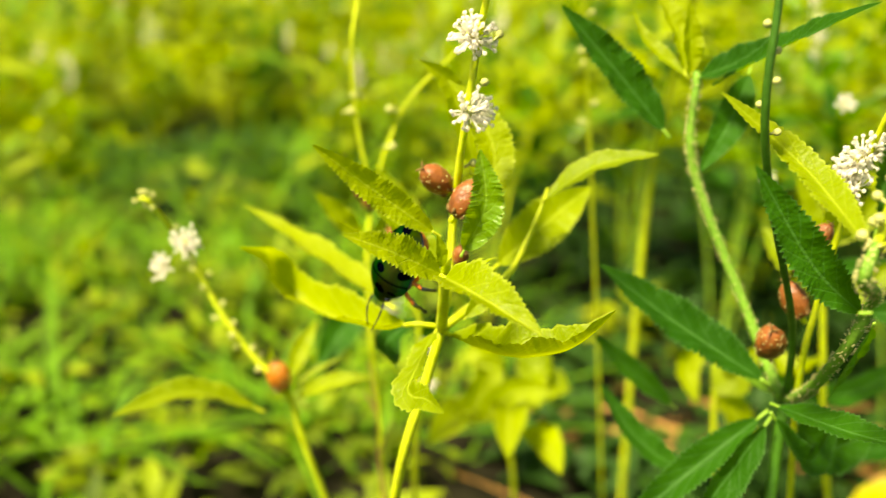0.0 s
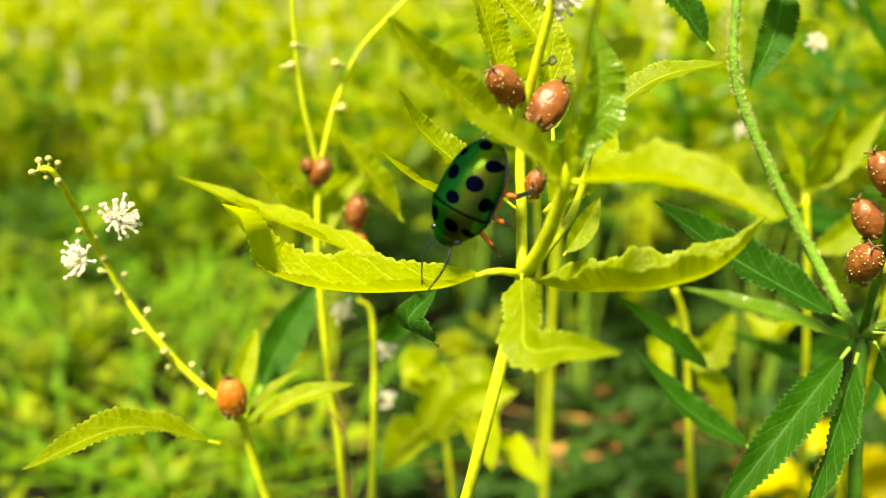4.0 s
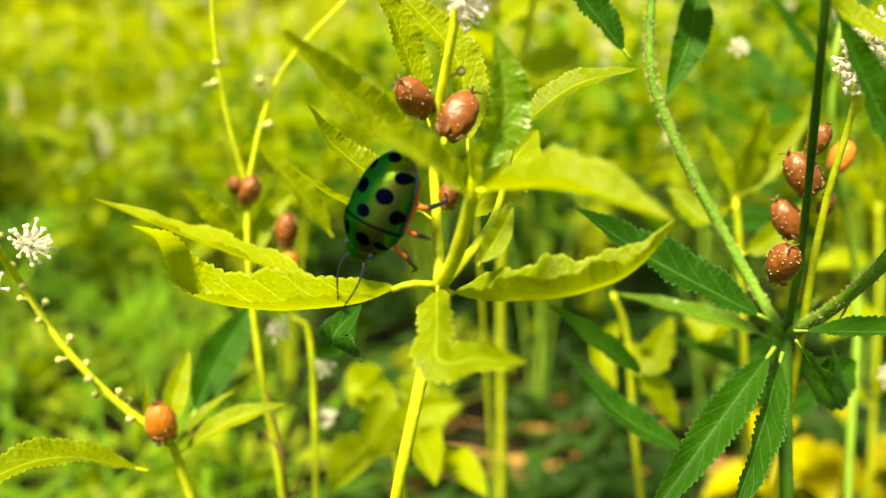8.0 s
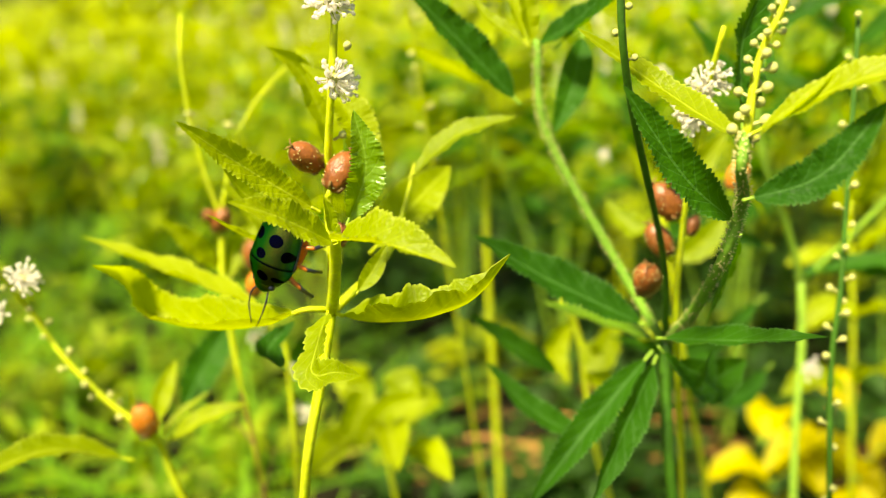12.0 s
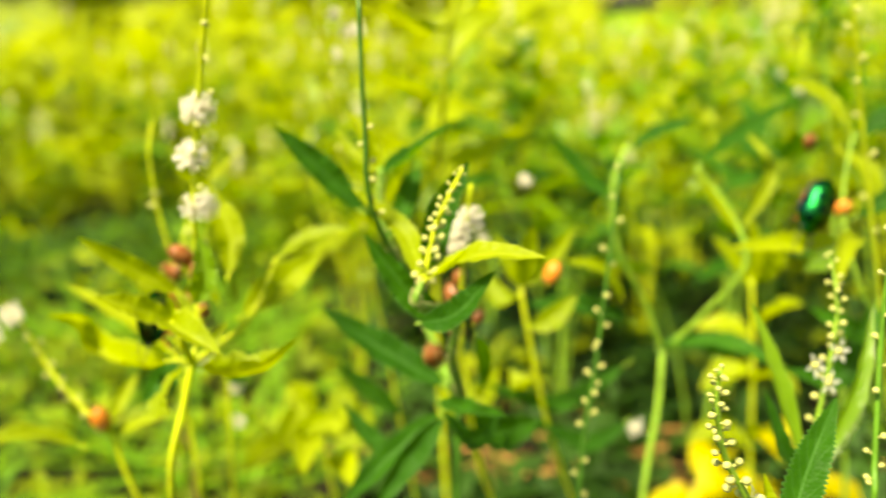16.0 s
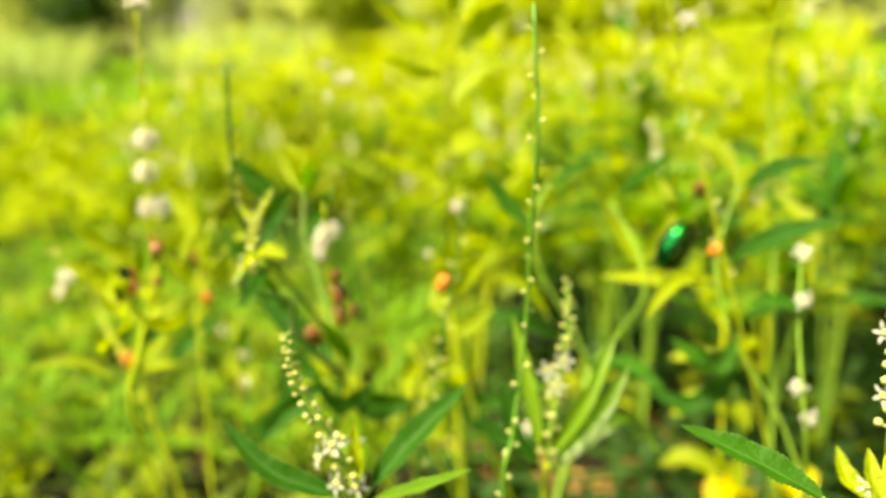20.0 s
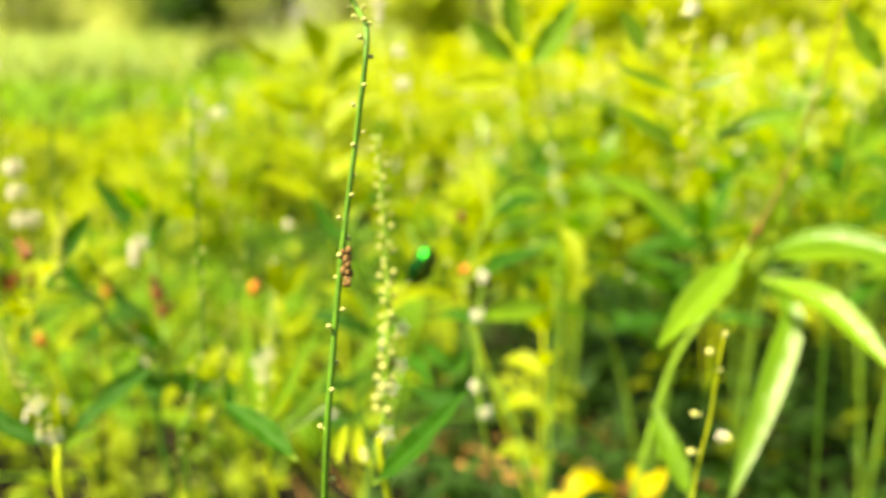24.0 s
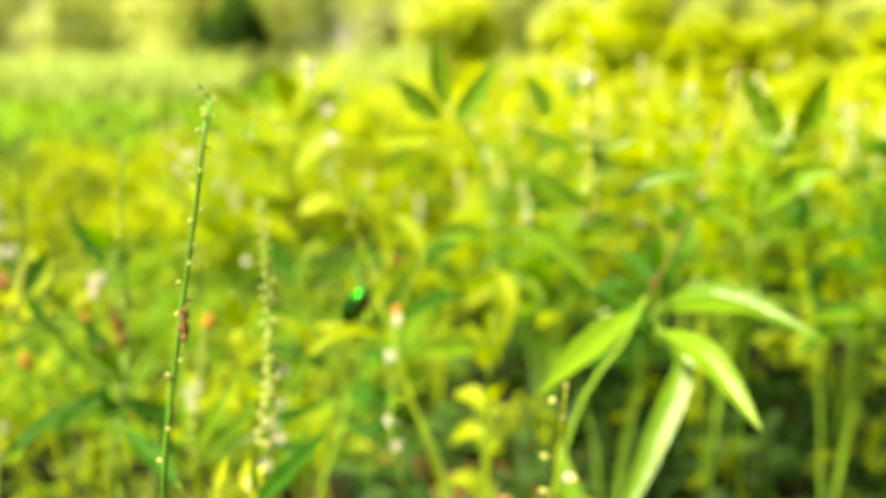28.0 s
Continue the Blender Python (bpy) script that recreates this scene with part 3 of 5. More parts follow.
def dome(bm, y0, y1, outline, height, low, rows=16, cols=18, slot=0):
    """A domed shield between two places along the body; outline(s) is its half width."""
    grid = []
    for k in range(rows + 1):
        s = k / rows
        y = y0 + (y1 - y0) * s
        w, h = outline(s), height(s)
        grid.append([bm.verts.new((w * math.sin(a), y, h * math.cos(a) ** 0.85 - low * (1 - math.cos(a)))) for a in [(-0.5 + j / cols) * math.pi * 0.998 for j in range(cols + 1)]])
    for a, b in zip(grid, grid[1:]):
        for j in range(cols):
            bm.faces.new((a[j], a[j + 1], b[j + 1], b[j])).material_index = slot
    return bm


def jewel_bug(name, label, m, reach_out=1.0):
    """A shield-backed bug, its head along +y and its back along +z."""
    body = thing(name, label, "insect", group="jewel bugs")
    body.matrix_basis = m
    bm = bmesh.new()
    dome(bm, -0.0068, 0.0021, lambda s: 0.0040 * (1 - (1 - s * 0.985 - 0.015) ** 3) ** 0.5, lambda s: 0.0031 * (1 - (1 - s * 0.98 - 0.02) ** 2.6) ** 0.6, 0.0006, 24, 24)
    part("back_shield", bm, SHELL, body, "metallic green shield with blue-black spots")
    bm = bmesh.new()
    dome(bm, 0.0019, 0.0058, lambda s: 0.0041 * (1 + 0.03 * math.sin(3.1 * s)) - 0.0021 * s ** 1.7, lambda s: 0.0032 - 0.0015 * s ** 1.8, 0.0006, 14, 24)
    part("neck_shield", bm, SHELL, body, "blue-green neck shield with dark spots")
    bm = bmesh.new()
    ball(bm, (0, 0.0056, 0.0003), 0.0021, (0.98, 0.85, 0.6), None, 10, 14)
    head = part("head", bm, SHELL, body)
    for side in (-1, 1):
        bm = bmesh.new()
        ball(bm, (side * 0.0019, 0.0059, 0.0004), 0.00055, (1, 1, 1), None, 7, 9)
        part("eye", bm, CHITIN, head, "black bead eye")
        bm = bmesh.new()
        line = spline([(side * 0.0009, 0.0068, -0.0001), (side * 0.0017, 0.0082, 0.0004), (side * 0.0016, 0.0105, 0.0002), (side * 0.0006, 0.0135, -0.0006)], 6)
        tube(bm, line, 0.00016, 0.00010, 6, 0.3)
        part("antenna", bm, CHITIN, body, "thin black antenna")
    bm = bmesh.new()
    ball(bm, (0, -0.0004, -0.0016), 0.0034, (1.08, 1.62, 0.92), None, 12, 16, 0, 0.02)
    part("belly", bm, BELLY, body, "orange-red belly")
    bm = bmesh.new()
    for side in (-1, 1):
        tube(bm, spline([(side * 0.0014, -0.0066, -0.0005), (side * 0.0031, -0.0046, -0.0006), (side * 0.0038, -0.001, -0.0006), (side * 0.0041, 0.0022, -0.0006)], 6), 0.00022, 0.00025, 6)
    part("rim", bm, CHITIN, body, "black rim of the shield")
    for side in (-1, 1):
        for y, reach in ((0.0032, 0.9), (0.0012, 0.2), (-0.0010, -0.7)):
            bm = bmesh.new()
            hip = Vector((side * 0.0020, y, -0.0014))
            knee = Vector((side * 0.0050 * reach_out, y + reach * 0.0016, -0.0024))
            heel = Vector((side * 0.0052 * reach_out, y + reach * 0.0032, -0.0054))
            toe = heel + Vector((-side * 0.0010, reach * 0.0010, -0.0008))
            tube(bm, spline([hip, hip.lerp(knee, 0.5) + Vector((0, 0, 0.0004)), knee], 4), 0.00042, 0.0003, 7, 0, 1)
            tube(bm, [knee - (knee - hip) * 0.3, knee, knee.lerp(heel, 0.5), heel], 0.00040, 0.00024, 7, 0, 0)
            tube(bm, [heel, toe], 0.0002, 0.00013, 6, 0, 0)
            part("leg", bm, (CHITIN, JOINT), body, "orange thigh and black shin")
    return body


def bug_pose(tail, head, back, lift=0.0, size=1.0):
    a, b = at(*tail), at(*head)
    ahead = (b - a).normalized()
    up = Vector(back)
    up = (up - ahead * up.dot(ahead)).normalized()
    side = ahead.cross(up)
    m = Matrix((side, ahead, up)).transposed().to_4x4()
    m.translation = (a + b) / 2 + up * lift
    return m @ Matrix.Scale(size, 4)


jewel_bug("jewel_bug", "metallic green jewel bug with dark spots, head down on a stem",
          bug_pose((-0.031, 0.880, 2.190), (-0.072, 0.890, 2.098), (-0.70, -0.64, 0.32), 0.0, 0.97))
jewel_bug("jewel_bug", "blue-green jewel bug resting on a twig among leaves",
          bug_pose((1.165, 1.075, 2.262), (1.112, 1.048, 2.165), (0.3, -0.55, 0.78), 0.0, 1.06), 0.6)

# ---- the forked shrub with deep green leaves ----
fork = thing("croton_plant", "forked shrub with deep green narrow leaves and brown capsules", "plant", group="croton plants")
stem(fork, [(0.461, 0.882, 1.443), (0.420, 0.881, 1.741), (0.426, 0.910, 1.878), (0.433, 0.924, 1.941)], 1.1, 1.0, STEM_DARK)
LEFT_ARM = [(0.429, 0.926, 1.938), (0.391, 0.985, 2.038), (0.337, 1.038, 2.167), (0.317, 1.053, 2.238), (0.320, 1.065, 2.319), (0.317, 1.076, 2.323)]
stem(fork, LEFT_ARM, 0.95, 0.6, STEM_HAIRY, "branch")
hairs(fork, LEFT_ARM[:-1], 0.95, 500)
stem(fork, [(0.433, 0.924, 1.941), (0.408, 0.887, 2.068), (0.304, 0.774, 2.303), (0.294, 0.765, 2.449), (0.296, 0.775, 2.618)], 0.62, 0.45, STEM_DARK, "branch")
RIGHT_ARM = [(0.435, 0.922, 1.940), (0.423, 0.846, 2.003), (0.403, 0.752, 2.101), (0.409, 0.727, 2.172), (0.349, 0.641, 2.224), (0.359, 0.651, 2.256)]
stem(fork, RIGHT_ARM, 1.0, 0.62, STEM_HAIRY, "branch")
hairs(fork, RIGHT_ARM, 1.0, 600, 5)
leaf(fork, (0.420, 0.935, 1.953), (0.299, 0.982, 2.022), (0.203, 1.012, 2.091), 0.064, LEAF_DARK, normal=(-0.2, -0.5, 0.8), fold=0.55)
leaf(fork, (0.290, 1.052, 2.247), (0.231, 1.059, 2.315), (0.143, 1.057, 2.411), 0.054, LEAF_DARK, normal=(0, -0.8, 0.6))
leaf(fork, (0.388, 1.070, 2.334), (0.360, 1.045, 2.267), (0.326, 1.031, 2.209), 0.045, LEAF_DARK, normal=(-0.3, -1, 0.2))
leaf(fork, (0.337, 1.052, 2.316), (0.381, 0.939, 2.380), (0.425, 0.847, 2.431), 0.040, LEAF_DARK, normal=(0, -0.7, 0.7))
leaf(fork, (0.308, 1.073, 2.323), (0.298, 1.093, 2.373), (0.270, 1.115, 2.426), 0.038, LEAF_LIGHT, normal=(0.4, -0.8, 0.3))
leaf(fork, (0.313, 1.067, 2.322), (0.309, 1.070, 2.366), (0.303, 1.073, 2.414), 0.03, LEAF_LIGHT, normal=FACE)
leaf(fork, (0.316, 1.065, 2.320), (0.355, 1.025, 2.347), (0.396, 0.981, 2.382), 0.040, LEAF_DARK, normal=(0, -0.7, 0.7))
leaf(fork, (0.311, 1.068, 2.320), (0.264, 1.100, 2.361), (0.244, 1.119, 2.397), 0.022, LEAF_LIGHT, normal=FACE)
leaf(fork, (0.412, 0.735, 2.144), (0.350, 0.735, 2.200), (0.283, 0.739, 2.298), 0.046, LEAF_DARK, normal=(-0.3, -0.7, 0.5), fold=0.5)
leaf(fork, (0.355, 0.647, 2.249), (0.344, 0.770, 2.285), (0.268, 0.811, 2.351), 0.035, LEAF_LIGHT, normal=(-0.1, -0.7, 0.7), fold=0.4)
leaf(fork, (0.359, 0.655, 2.253), (0.387, 0.703, 2.333), (0.432, 0.722, 2.397), 0.048, LEAF_DARK, normal=(0.3, -1, 0.1))
leaf(fork, (0.357, 0.647, 2.254), (0.421, 0.586, 2.303), (0.496, 0.525, 2.314), 0.038, LEAF_LIGHT, normal=(0, -0.5, 0.9), fold=0.4)
leaf(fork, (0.344, 0.630, 2.201), (0.394, 0.593, 2.225), (0.444, 0.580, 2.284), 0.040, LEAF_DARK, normal=(0.1, -0.7, 0.7))
leaf(fork, (0.356, 0.634, 2.254), (0.391, 0.612, 2.287), (0.435, 0.617, 2.319), 0.013, LEAF_LIGHT, normal=UP)
leaf(fork, (0.387, 0.863, 1.973), (0.426, 0.745, 2.009), (0.475, 0.670, 2.034), 0.038, LEAF_DARK, normal=(0, -0.6, 0.8), fold=0.5)
leaf(fork, (0.408, 0.913, 1.932), (0.300, 0.875, 1.861), (0.211, 0.854, 1.783), 0.050, LEAF_DARK, normal=(-0.3, -0.6, 0.6), fold=0.7)
leaf(fork, (0.407, 0.899, 1.931), (0.330, 0.833, 1.877), (0.267, 0.791, 1.811), 0.046, LEAF_DARK, normal=(0.3, -0.8, 0.4))
leaf(fork, (0.451, 0.933, 1.907), (0.500, 0.936, 1.861), (0.582, 0.964, 1.867), 0.067, LEAF_DARK, normal=(0, -0.9, 0.5))
leaf(fork, (0.358, 0.984, 1.770), (0.277, 1.016, 1.821), (0.224, 1.056, 1.888), 0.040, LEAF_DARK, normal=(0, -0.6, 0.8))
leaf(fork, (0.340, 1.062, 1.843), (0.277, 1.079, 1.892), (0.218, 1.102, 1.944), 0.038, LEAF_DARK, normal=(0, -0.6, 0.8))
leaf(fork, (0.440, 0.952, 1.923), (0.411, 1.055, 1.919), (0.353, 1.170, 1.921), 0.035, LEAF_MID, normal=(0, -0.6, 0.8))
leaf(fork, (0.444, 0.780, 2.119), (0.465, 0.858, 2.024), (0.463, 0.884, 1.963), 0.032, LEAF_DARK, normal=FACE)
leaf(fork, (0.387, 0.859, 1.964), (0.443, 0.860, 1.893), (0.509, 0.932, 1.913), 0.038, LEAF_DARK, normal=FACE)
fruit(fork, (0.387, 0.889, 2.040), (-0.2, -0.5, 0.8), 1.1, True, 0)
fruit(fork, (0.432, 0.924, 2.127), (-0.5, 0.3, 0.8), 1.1, True, 1)
fruit(fork, (0.436, 0.909, 2.167), (0.3, -0.3, 0.9), 0.7, True, 0)
fruit(fork, (0.430, 0.938, 2.073), (-0.4, 0.3, 0.8), 1.0, True, 1)
fruit(fork, (0.468, 0.923, 2.091), (0.5, 0.2, 0.7), 0.6, True, 0)
fruit(fork, (0.633, 1.079, 2.108), (0.4, 0.0, 0.9), 0.95, False, 1)
spike(fork, [(0.358, 0.649, 2.250), (0.375, 0.661, 2.314), (0.393, 0.658, 2.357), (0.417, 0.662, 2.401)], 0.6, 0.3, 34, STEM_LIGHT, 0.85, 0.65, 4)
for k in range(6):
    bud(fork, at(*(0.304, 0.774, 2.303)).lerp(at(*(0.294, 0.765, 2.449)), 0.1 + 0.17 * k), (math.cos(k * 2.4), math.sin(k * 2.4), 0.3), 0.6)

# the tall yellow flower stalk behind the fork
tall = thing("croton_plant", "slender yellow flower stalk with white brush flowers", "plant", group="croton plants")
stem(tall, [(0.520, 1.020, 1.500), (0.438, 0.906, 1.954), (0.436, 0.892, 2.086), (0.436, 0.874, 2.171), (0.440, 0.861, 2.242), (0.449, 0.833, 2.340)], 0.7, 0.4, STEM_LIGHT)
for p, w, s in (((0.435, 0.862, 2.239), (-0.8, -0.5, 0.2), 0), ((0.432, 0.866, 2.250), (-0.5, -0.7, 0.4), 1), ((0.440, 0.859, 2.270), (-0.7, -0.6, 0.3), 2), ((0.448, 0.859, 2.281), (0.5, -0.7, 0.3), 1)):
    flower(tall, p, w, False, s, 1.1)

# ---- low herb and dead twig behind the bug's shrub ----
herb = thing("low_herb", "low yellow-green herb with blunt oval leaves", "herb", group="low herbs")
stem(herb, [(0.170, 1.640, 1.200), (0.150, 1.630, 1.420), (0.130, 1.640, 1.580)], 0.9, 0.6, STEM_LIGHT)
for k, (b, w) in enumerate((((0.237, 1.622, 1.585), 0.10), ((0.062, 1.645, 1.583), 0.09), ((0.190, 1.468, 1.584), 0.10), ((-0.029, 1.384, 1.563), 0.09), ((0.224, 1.337, 1.528), 0.08), ((0.053, 1.621, 1.617), 0.10), ((0.281, 1.631, 1.539), 0.09), ((0.115, 1.273, 1.609), 0.08))):
    tip = Vector(b)
    foot = Vector((0.150, 1.630, tip.z - 0.05)).lerp(tip, 0.25)
    leaf(herb, tuple(foot), tuple(foot.lerp(tip, 0.55) + Vector((0, 0, 0.025))), tuple(tip), w, normal=(0, -0.45, 0.9), cells=16, across=4, teeth=0.01, widest=0.5)
twig = thing("dead_twig", "thin dead brown twig standing among stems", "twig")
stem(twig, [(-0.089, 1.203, 1.479), (-0.112, 1.230, 1.641), (-0.114, 1.238, 1.726), (-0.125, 1.250, 1.817)], 0.45, 0.2, STEM_BROWN, "shoot", 0.25)
for a, b in (((-0.112, 1.230, 1.641), (-0.084, 1.232, 1.718)), ((-0.114, 1.238, 1.726), (-0.135, 1.253, 1.759))):
    stem(twig, [a, b], 0.3, 0.15, STEM_BROWN, "side_shoot", 0.25)

# ---- the shrub with the leaning spike and the orange capsule ----
lean = thing("croton_plant", "low shrub with an orange capsule and a leaning flower spike", "plant", group="croton plants")
stem(lean, [(-0.161, 1.209, 1.346), (-0.234, 1.200, 1.693), (-0.250, 1.201, 1.776), (-0.261, 1.193, 1.806)], 0.85, 0.7, STEM_LIGHT)
spike(lean, [(-0.258, 1.192, 1.802), (-0.315, 1.213, 1.856), (-0.365, 1.236, 1.925), (-0.401, 1.254, 1.999), (-0.429, 1.183, 2.115), (-0.447, 1.182, 2.126)], 0.7, 0.45, 26, STEM_LIGHT, 0.8, 0.3, 8)
fruit(lean, (-0.262, 1.182, 1.829), (-0.1, -0.2, 1), 1.15, False, 0)
flower(lean, (-0.366, 1.110, 2.082), (0.6, -0.6, 0.5), False, 0, 1.1)
flower(lean, (-0.408, 1.153, 2.029), (-0.7, -0.6, 0.3), False, 1, 1.1)
leaf(lean, (-0.279, 1.139, 1.790), (-0.379, 1.102, 1.846), (-0.471, 1.028, 1.851), 0.048, normal=(0, -0.3, 1))
leaf(lean, (-0.243, 1.192, 1.780), (-0.179, 1.186, 1.814), (-0.111, 1.177, 1.830), 0.032, normal=(0, -0.5, 0.9))
leaf(lean, (-0.249, 1.195, 1.787), (-0.212, 1.219, 1.812), (-0.168, 1.238, 1.832), 0.020, normal=UP)
leaf(lean, (-0.255, 1.211, 1.796), (-0.244, 1.268, 1.823), (-0.220, 1.327, 1.859), 0.032, normal=FACE)
leaf(lean, (-0.226, 1.317, 1.763), (-0.182, 1.374, 1.818), (-0.122, 1.436, 1.877), 0.064, LEAF_DARK, normal=FACE)
leaf(lean, (-0.256, 1.187, 1.793), (-0.275, 1.194, 1.831), (-0.277, 1.202, 1.874), 0.013, normal=FACE)

# ---- the shrub behind, with pairs of capsules ----
rear = thing("croton_plant", "shrub with slender stems and small brown capsules", "plant", group="croton plants")
stem(rear, [(-0.106, 1.271, 1.271), (-0.113, 1.294, 1.626), (-0.125, 1.318, 1.798), (-0.130, 1.337, 1.961), (-0.120, 1.365, 2.075)], 0.75, 0.6, STEM_LIGHT)
stem(rear, [(-0.120, 1.365, 2.075), (-0.137, 1.370, 2.162), (-0.145, 1.368, 2.252), (-0.145, 1.369, 2.331), (-0.136, 1.389, 2.391)], 0.6, 0.35, STEM_LIGHT, "flower_stalk")
stem(rear, [(-0.120, 1.365, 2.075), (-0.090, 1.386, 2.165), (-0.048, 1.397, 2.240), (0.038, 1.403, 2.322)], 0.45, 0.3, STEM_LIGHT, "flower_stalk")
stem(rear, [(-0.056, 1.395, 1.427), (-0.053, 1.369, 1.569), (-0.044, 1.384, 1.821), (-0.066, 1.384, 1.869)], 0.75, 0.5, STEM_LIGHT, "branch")
fruit(rear, (-0.078, 1.307, 2.022), (0.1, -0.2, 1), 1.0, True, 0)
fruit(rear, (-0.080, 1.304, 1.973), (0.2, -0.2, 0.8), 0.9, False, 1)
fruit(rear, (-0.120, 1.353, 2.071), (0.4, -0.4, 0.8), 0.95, True, 1)
fruit(rear, (-0.134, 1.356, 2.078), (-0.5, -0.4, 0.6), 0.7, True, 0)
stem(rear, [(-0.132, 1.336, 1.895), (-0.095, 1.318, 1.946), (-0.079, 1.310, 1.996)], 0.5, 0.4, STEM_LIGHT, "branch")
leaf(rear, (-0.133, 1.346, 1.992), (-0.169, 1.330, 2.043), (-0.210, 1.321, 2.092), 0.042, normal=FACE)
leaf(rear, (-0.122, 1.338, 1.968), (-0.098, 1.372, 2.023), (-0.042, 1.404, 2.062), 0.032, normal=FACE)
leaf(rear, (-0.019, 1.284, 2.012), (-0.060, 1.286, 2.078), (-0.110, 1.294, 2.144), 0.038, normal=FACE)
leaf(rear, (-0.043, 1.374, 1.797), (-0.006, 1.351, 1.837), (0.024, 1.342, 1.885), 0.038, LEAF_DARK, normal=FACE)
for p, s in (((-0.091, 1.400, 1.845), 0), ((-0.028, 1.386, 1.780), 1), ((-0.028, 1.391, 1.696), 2)):
    flower(rear, p, (0.1, -0.9, 0.3), True, s, 0.85)
for k, p in enumerate(((-0.166, 1.376, 2.214), (-0.130, 1.376, 2.240), (-0.099, 1.375, 2.155), (-0.074, 1.389, 2.214))):
    bud(rear, at(*p), (1 - 2 * (k % 2), -0.4, 0.2), 1.0)

# ---- yellow shrub seen through the fork ----
through_fork = thing("croton_plant", "soft yellow-green shrub with upright leaf whorls", "plant", group="croton plants")
stem(through_fork, [(0.795, 1.376, 1.226), (0.675, 1.277, 1.662), (0.626, 1.253, 1.898), (0.606, 1.255, 2.019)], 0.9, 0.7, STEM_LIGHT)
stem(through_fork, [(0.637, 1.473, 1.198), (0.527, 1.374, 1.532), (0.503, 1.381, 1.752), (0.469, 1.377, 1.840)], 0.9, 0.6, STEM_LIGHT, "branch")
for b, m, t, w in (((0.605, 1.256, 2.019), (0.582, 1.273, 2.071), (0.560, 1.289, 2.133), 0.04), ((0.608, 1.254, 2.019), (0.613, 1.241, 2.091), (0.628, 1.229, 2.163), 0.055), ((0.612, 1.251, 2.019), (0.662, 1.250, 2.077), (0.718, 1.242, 2.149), 0.045),
                   ((0.606, 1.253, 2.010), (0.580, 1.289, 1.978), (0.545, 1.351, 2.024), 0.05), ((0.617, 1.245, 1.929), (0.670, 1.236, 1.954), (0.725, 1.244, 2.002), 0.05), ((0.503, 1.381, 1.752), (0.529, 1.348, 1.719), (0.573, 1.354, 1.794), 0.06),
                   ((0.501, 1.365, 1.716), (0.537, 1.337, 1.659), (0.573, 1.316, 1.598), 0.06), ((0.500, 1.398, 1.788), (0.458, 1.397, 1.731), (0.472, 1.359, 1.671), 0.05), ((0.637, 1.252, 1.820), (0.621, 1.306, 1.763), (0.599, 1.359, 1.788), 0.06),
                   ((0.045, 1.473, 1.574), (0.097, 1.505, 1.658), (0.060, 1.519, 1.669), 0.06), ((0.061, 1.459, 1.557), (0.145, 1.460, 1.638), (0.215, 1.424, 1.658), 0.06)):
    leaf(through_fork, b, m, t, w, normal=FACE, cells=20, across=4)
flower(through_fork, (0.540, 1.347, 2.105), (0, -0.9, 0.4), True, 0, 0.6)
bank = thing("croton_plant", "soft yellow-green shrub behind the forked shrub", "plant", group="croton plants")
stem(bank, [(1.339, 1.589, 0.915), (1.327, 1.603, 1.310), (1.327, 1.630, 1.607), (1.322, 1.666, 1.859)], 1.0, 0.7, STEM_LIGHT)
for b, m, t, w in (((1.321, 1.658, 1.832), (1.269, 1.686, 1.902), (1.223, 1.716, 1.971), 0.08), ((1.323, 1.661, 1.845), (1.343, 1.624, 1.921), (1.361, 1.604, 2.016), 0.08), ((1.323, 1.642, 1.722), (1.367, 1.597, 1.786), (1.400, 1.534, 1.825), 0.09),
                   ((1.326, 1.641, 1.692), (1.259, 1.672, 1.721), (1.178, 1.694, 1.711), 0.08), ((1.327, 1.630, 1.607), (1.256, 1.634, 1.602), (1.184, 1.642, 1.551), 0.08), ((1.322, 1.621, 1.581), (1.349, 1.554, 1.616), (1.379, 1.481, 1.596), 0.09),
                   ((1.324, 1.607, 1.404), (1.337, 1.539, 1.463), (1.365, 1.460, 1.434), 0.09), ((1.328, 1.612, 1.370), (1.252, 1.649, 1.414), (1.156, 1.653, 1.383), 0.08), ((1.323, 1.665, 1.859), (1.321, 1.678, 1.940), (1.306, 1.687, 2.036), 0.07)):
    leaf(bank, b, m, t, w, normal=(0.2, -0.4, 0.9), cells=16, across=4)
low = thing("croton_plant", "low bright yellow herb with broad leaves", "plant", group="croton plants")
stem(low, [(1.440, 1.860, 0.749), (1.480, 1.880, 0.900), (1.500, 1.900, 1.050)], 1.2, 0.8, STEM_LIGHT)
for k in range(20):
    a = k * 2.4
    c = Vector((1.49 + 0.15 * math.cos(k), 1.88 + 0.12 * math.sin(k * 1.7), 0.76 + 0.017 * k))
    leaf(low, tuple(c), tuple(c + Vector((0.10 * math.cos(a), 0.10 * math.sin(a), 0.06))), tuple(c + Vector((0.21 * math.cos(a), 0.21 * math.sin(a), 0.0))), 0.15, LEAF_YELLOW, cells=12, across=4, teeth=0.0)

# ---- the bare stalk beside the fork ----
bare = thing("croton_plant", "thin bare green stalk set with small buds", "plant", group="croton plants")
spike(bare, [(0.629, 0.806, 1.293), (0.616, 0.816, 1.696), (0.638, 0.859, 1.888), (0.658, 0.876, 1.987), (0.680, 0.903, 2.108), (0.719, 0.952, 2.339)], 0.6, 0.4, 26, STEM_DARK, 0.75, 0.1, 11, 0.1)
flower(bare, (0.823, 1.137, 1.735), (0, -0.9, 0.4), True, 0, 0.9)

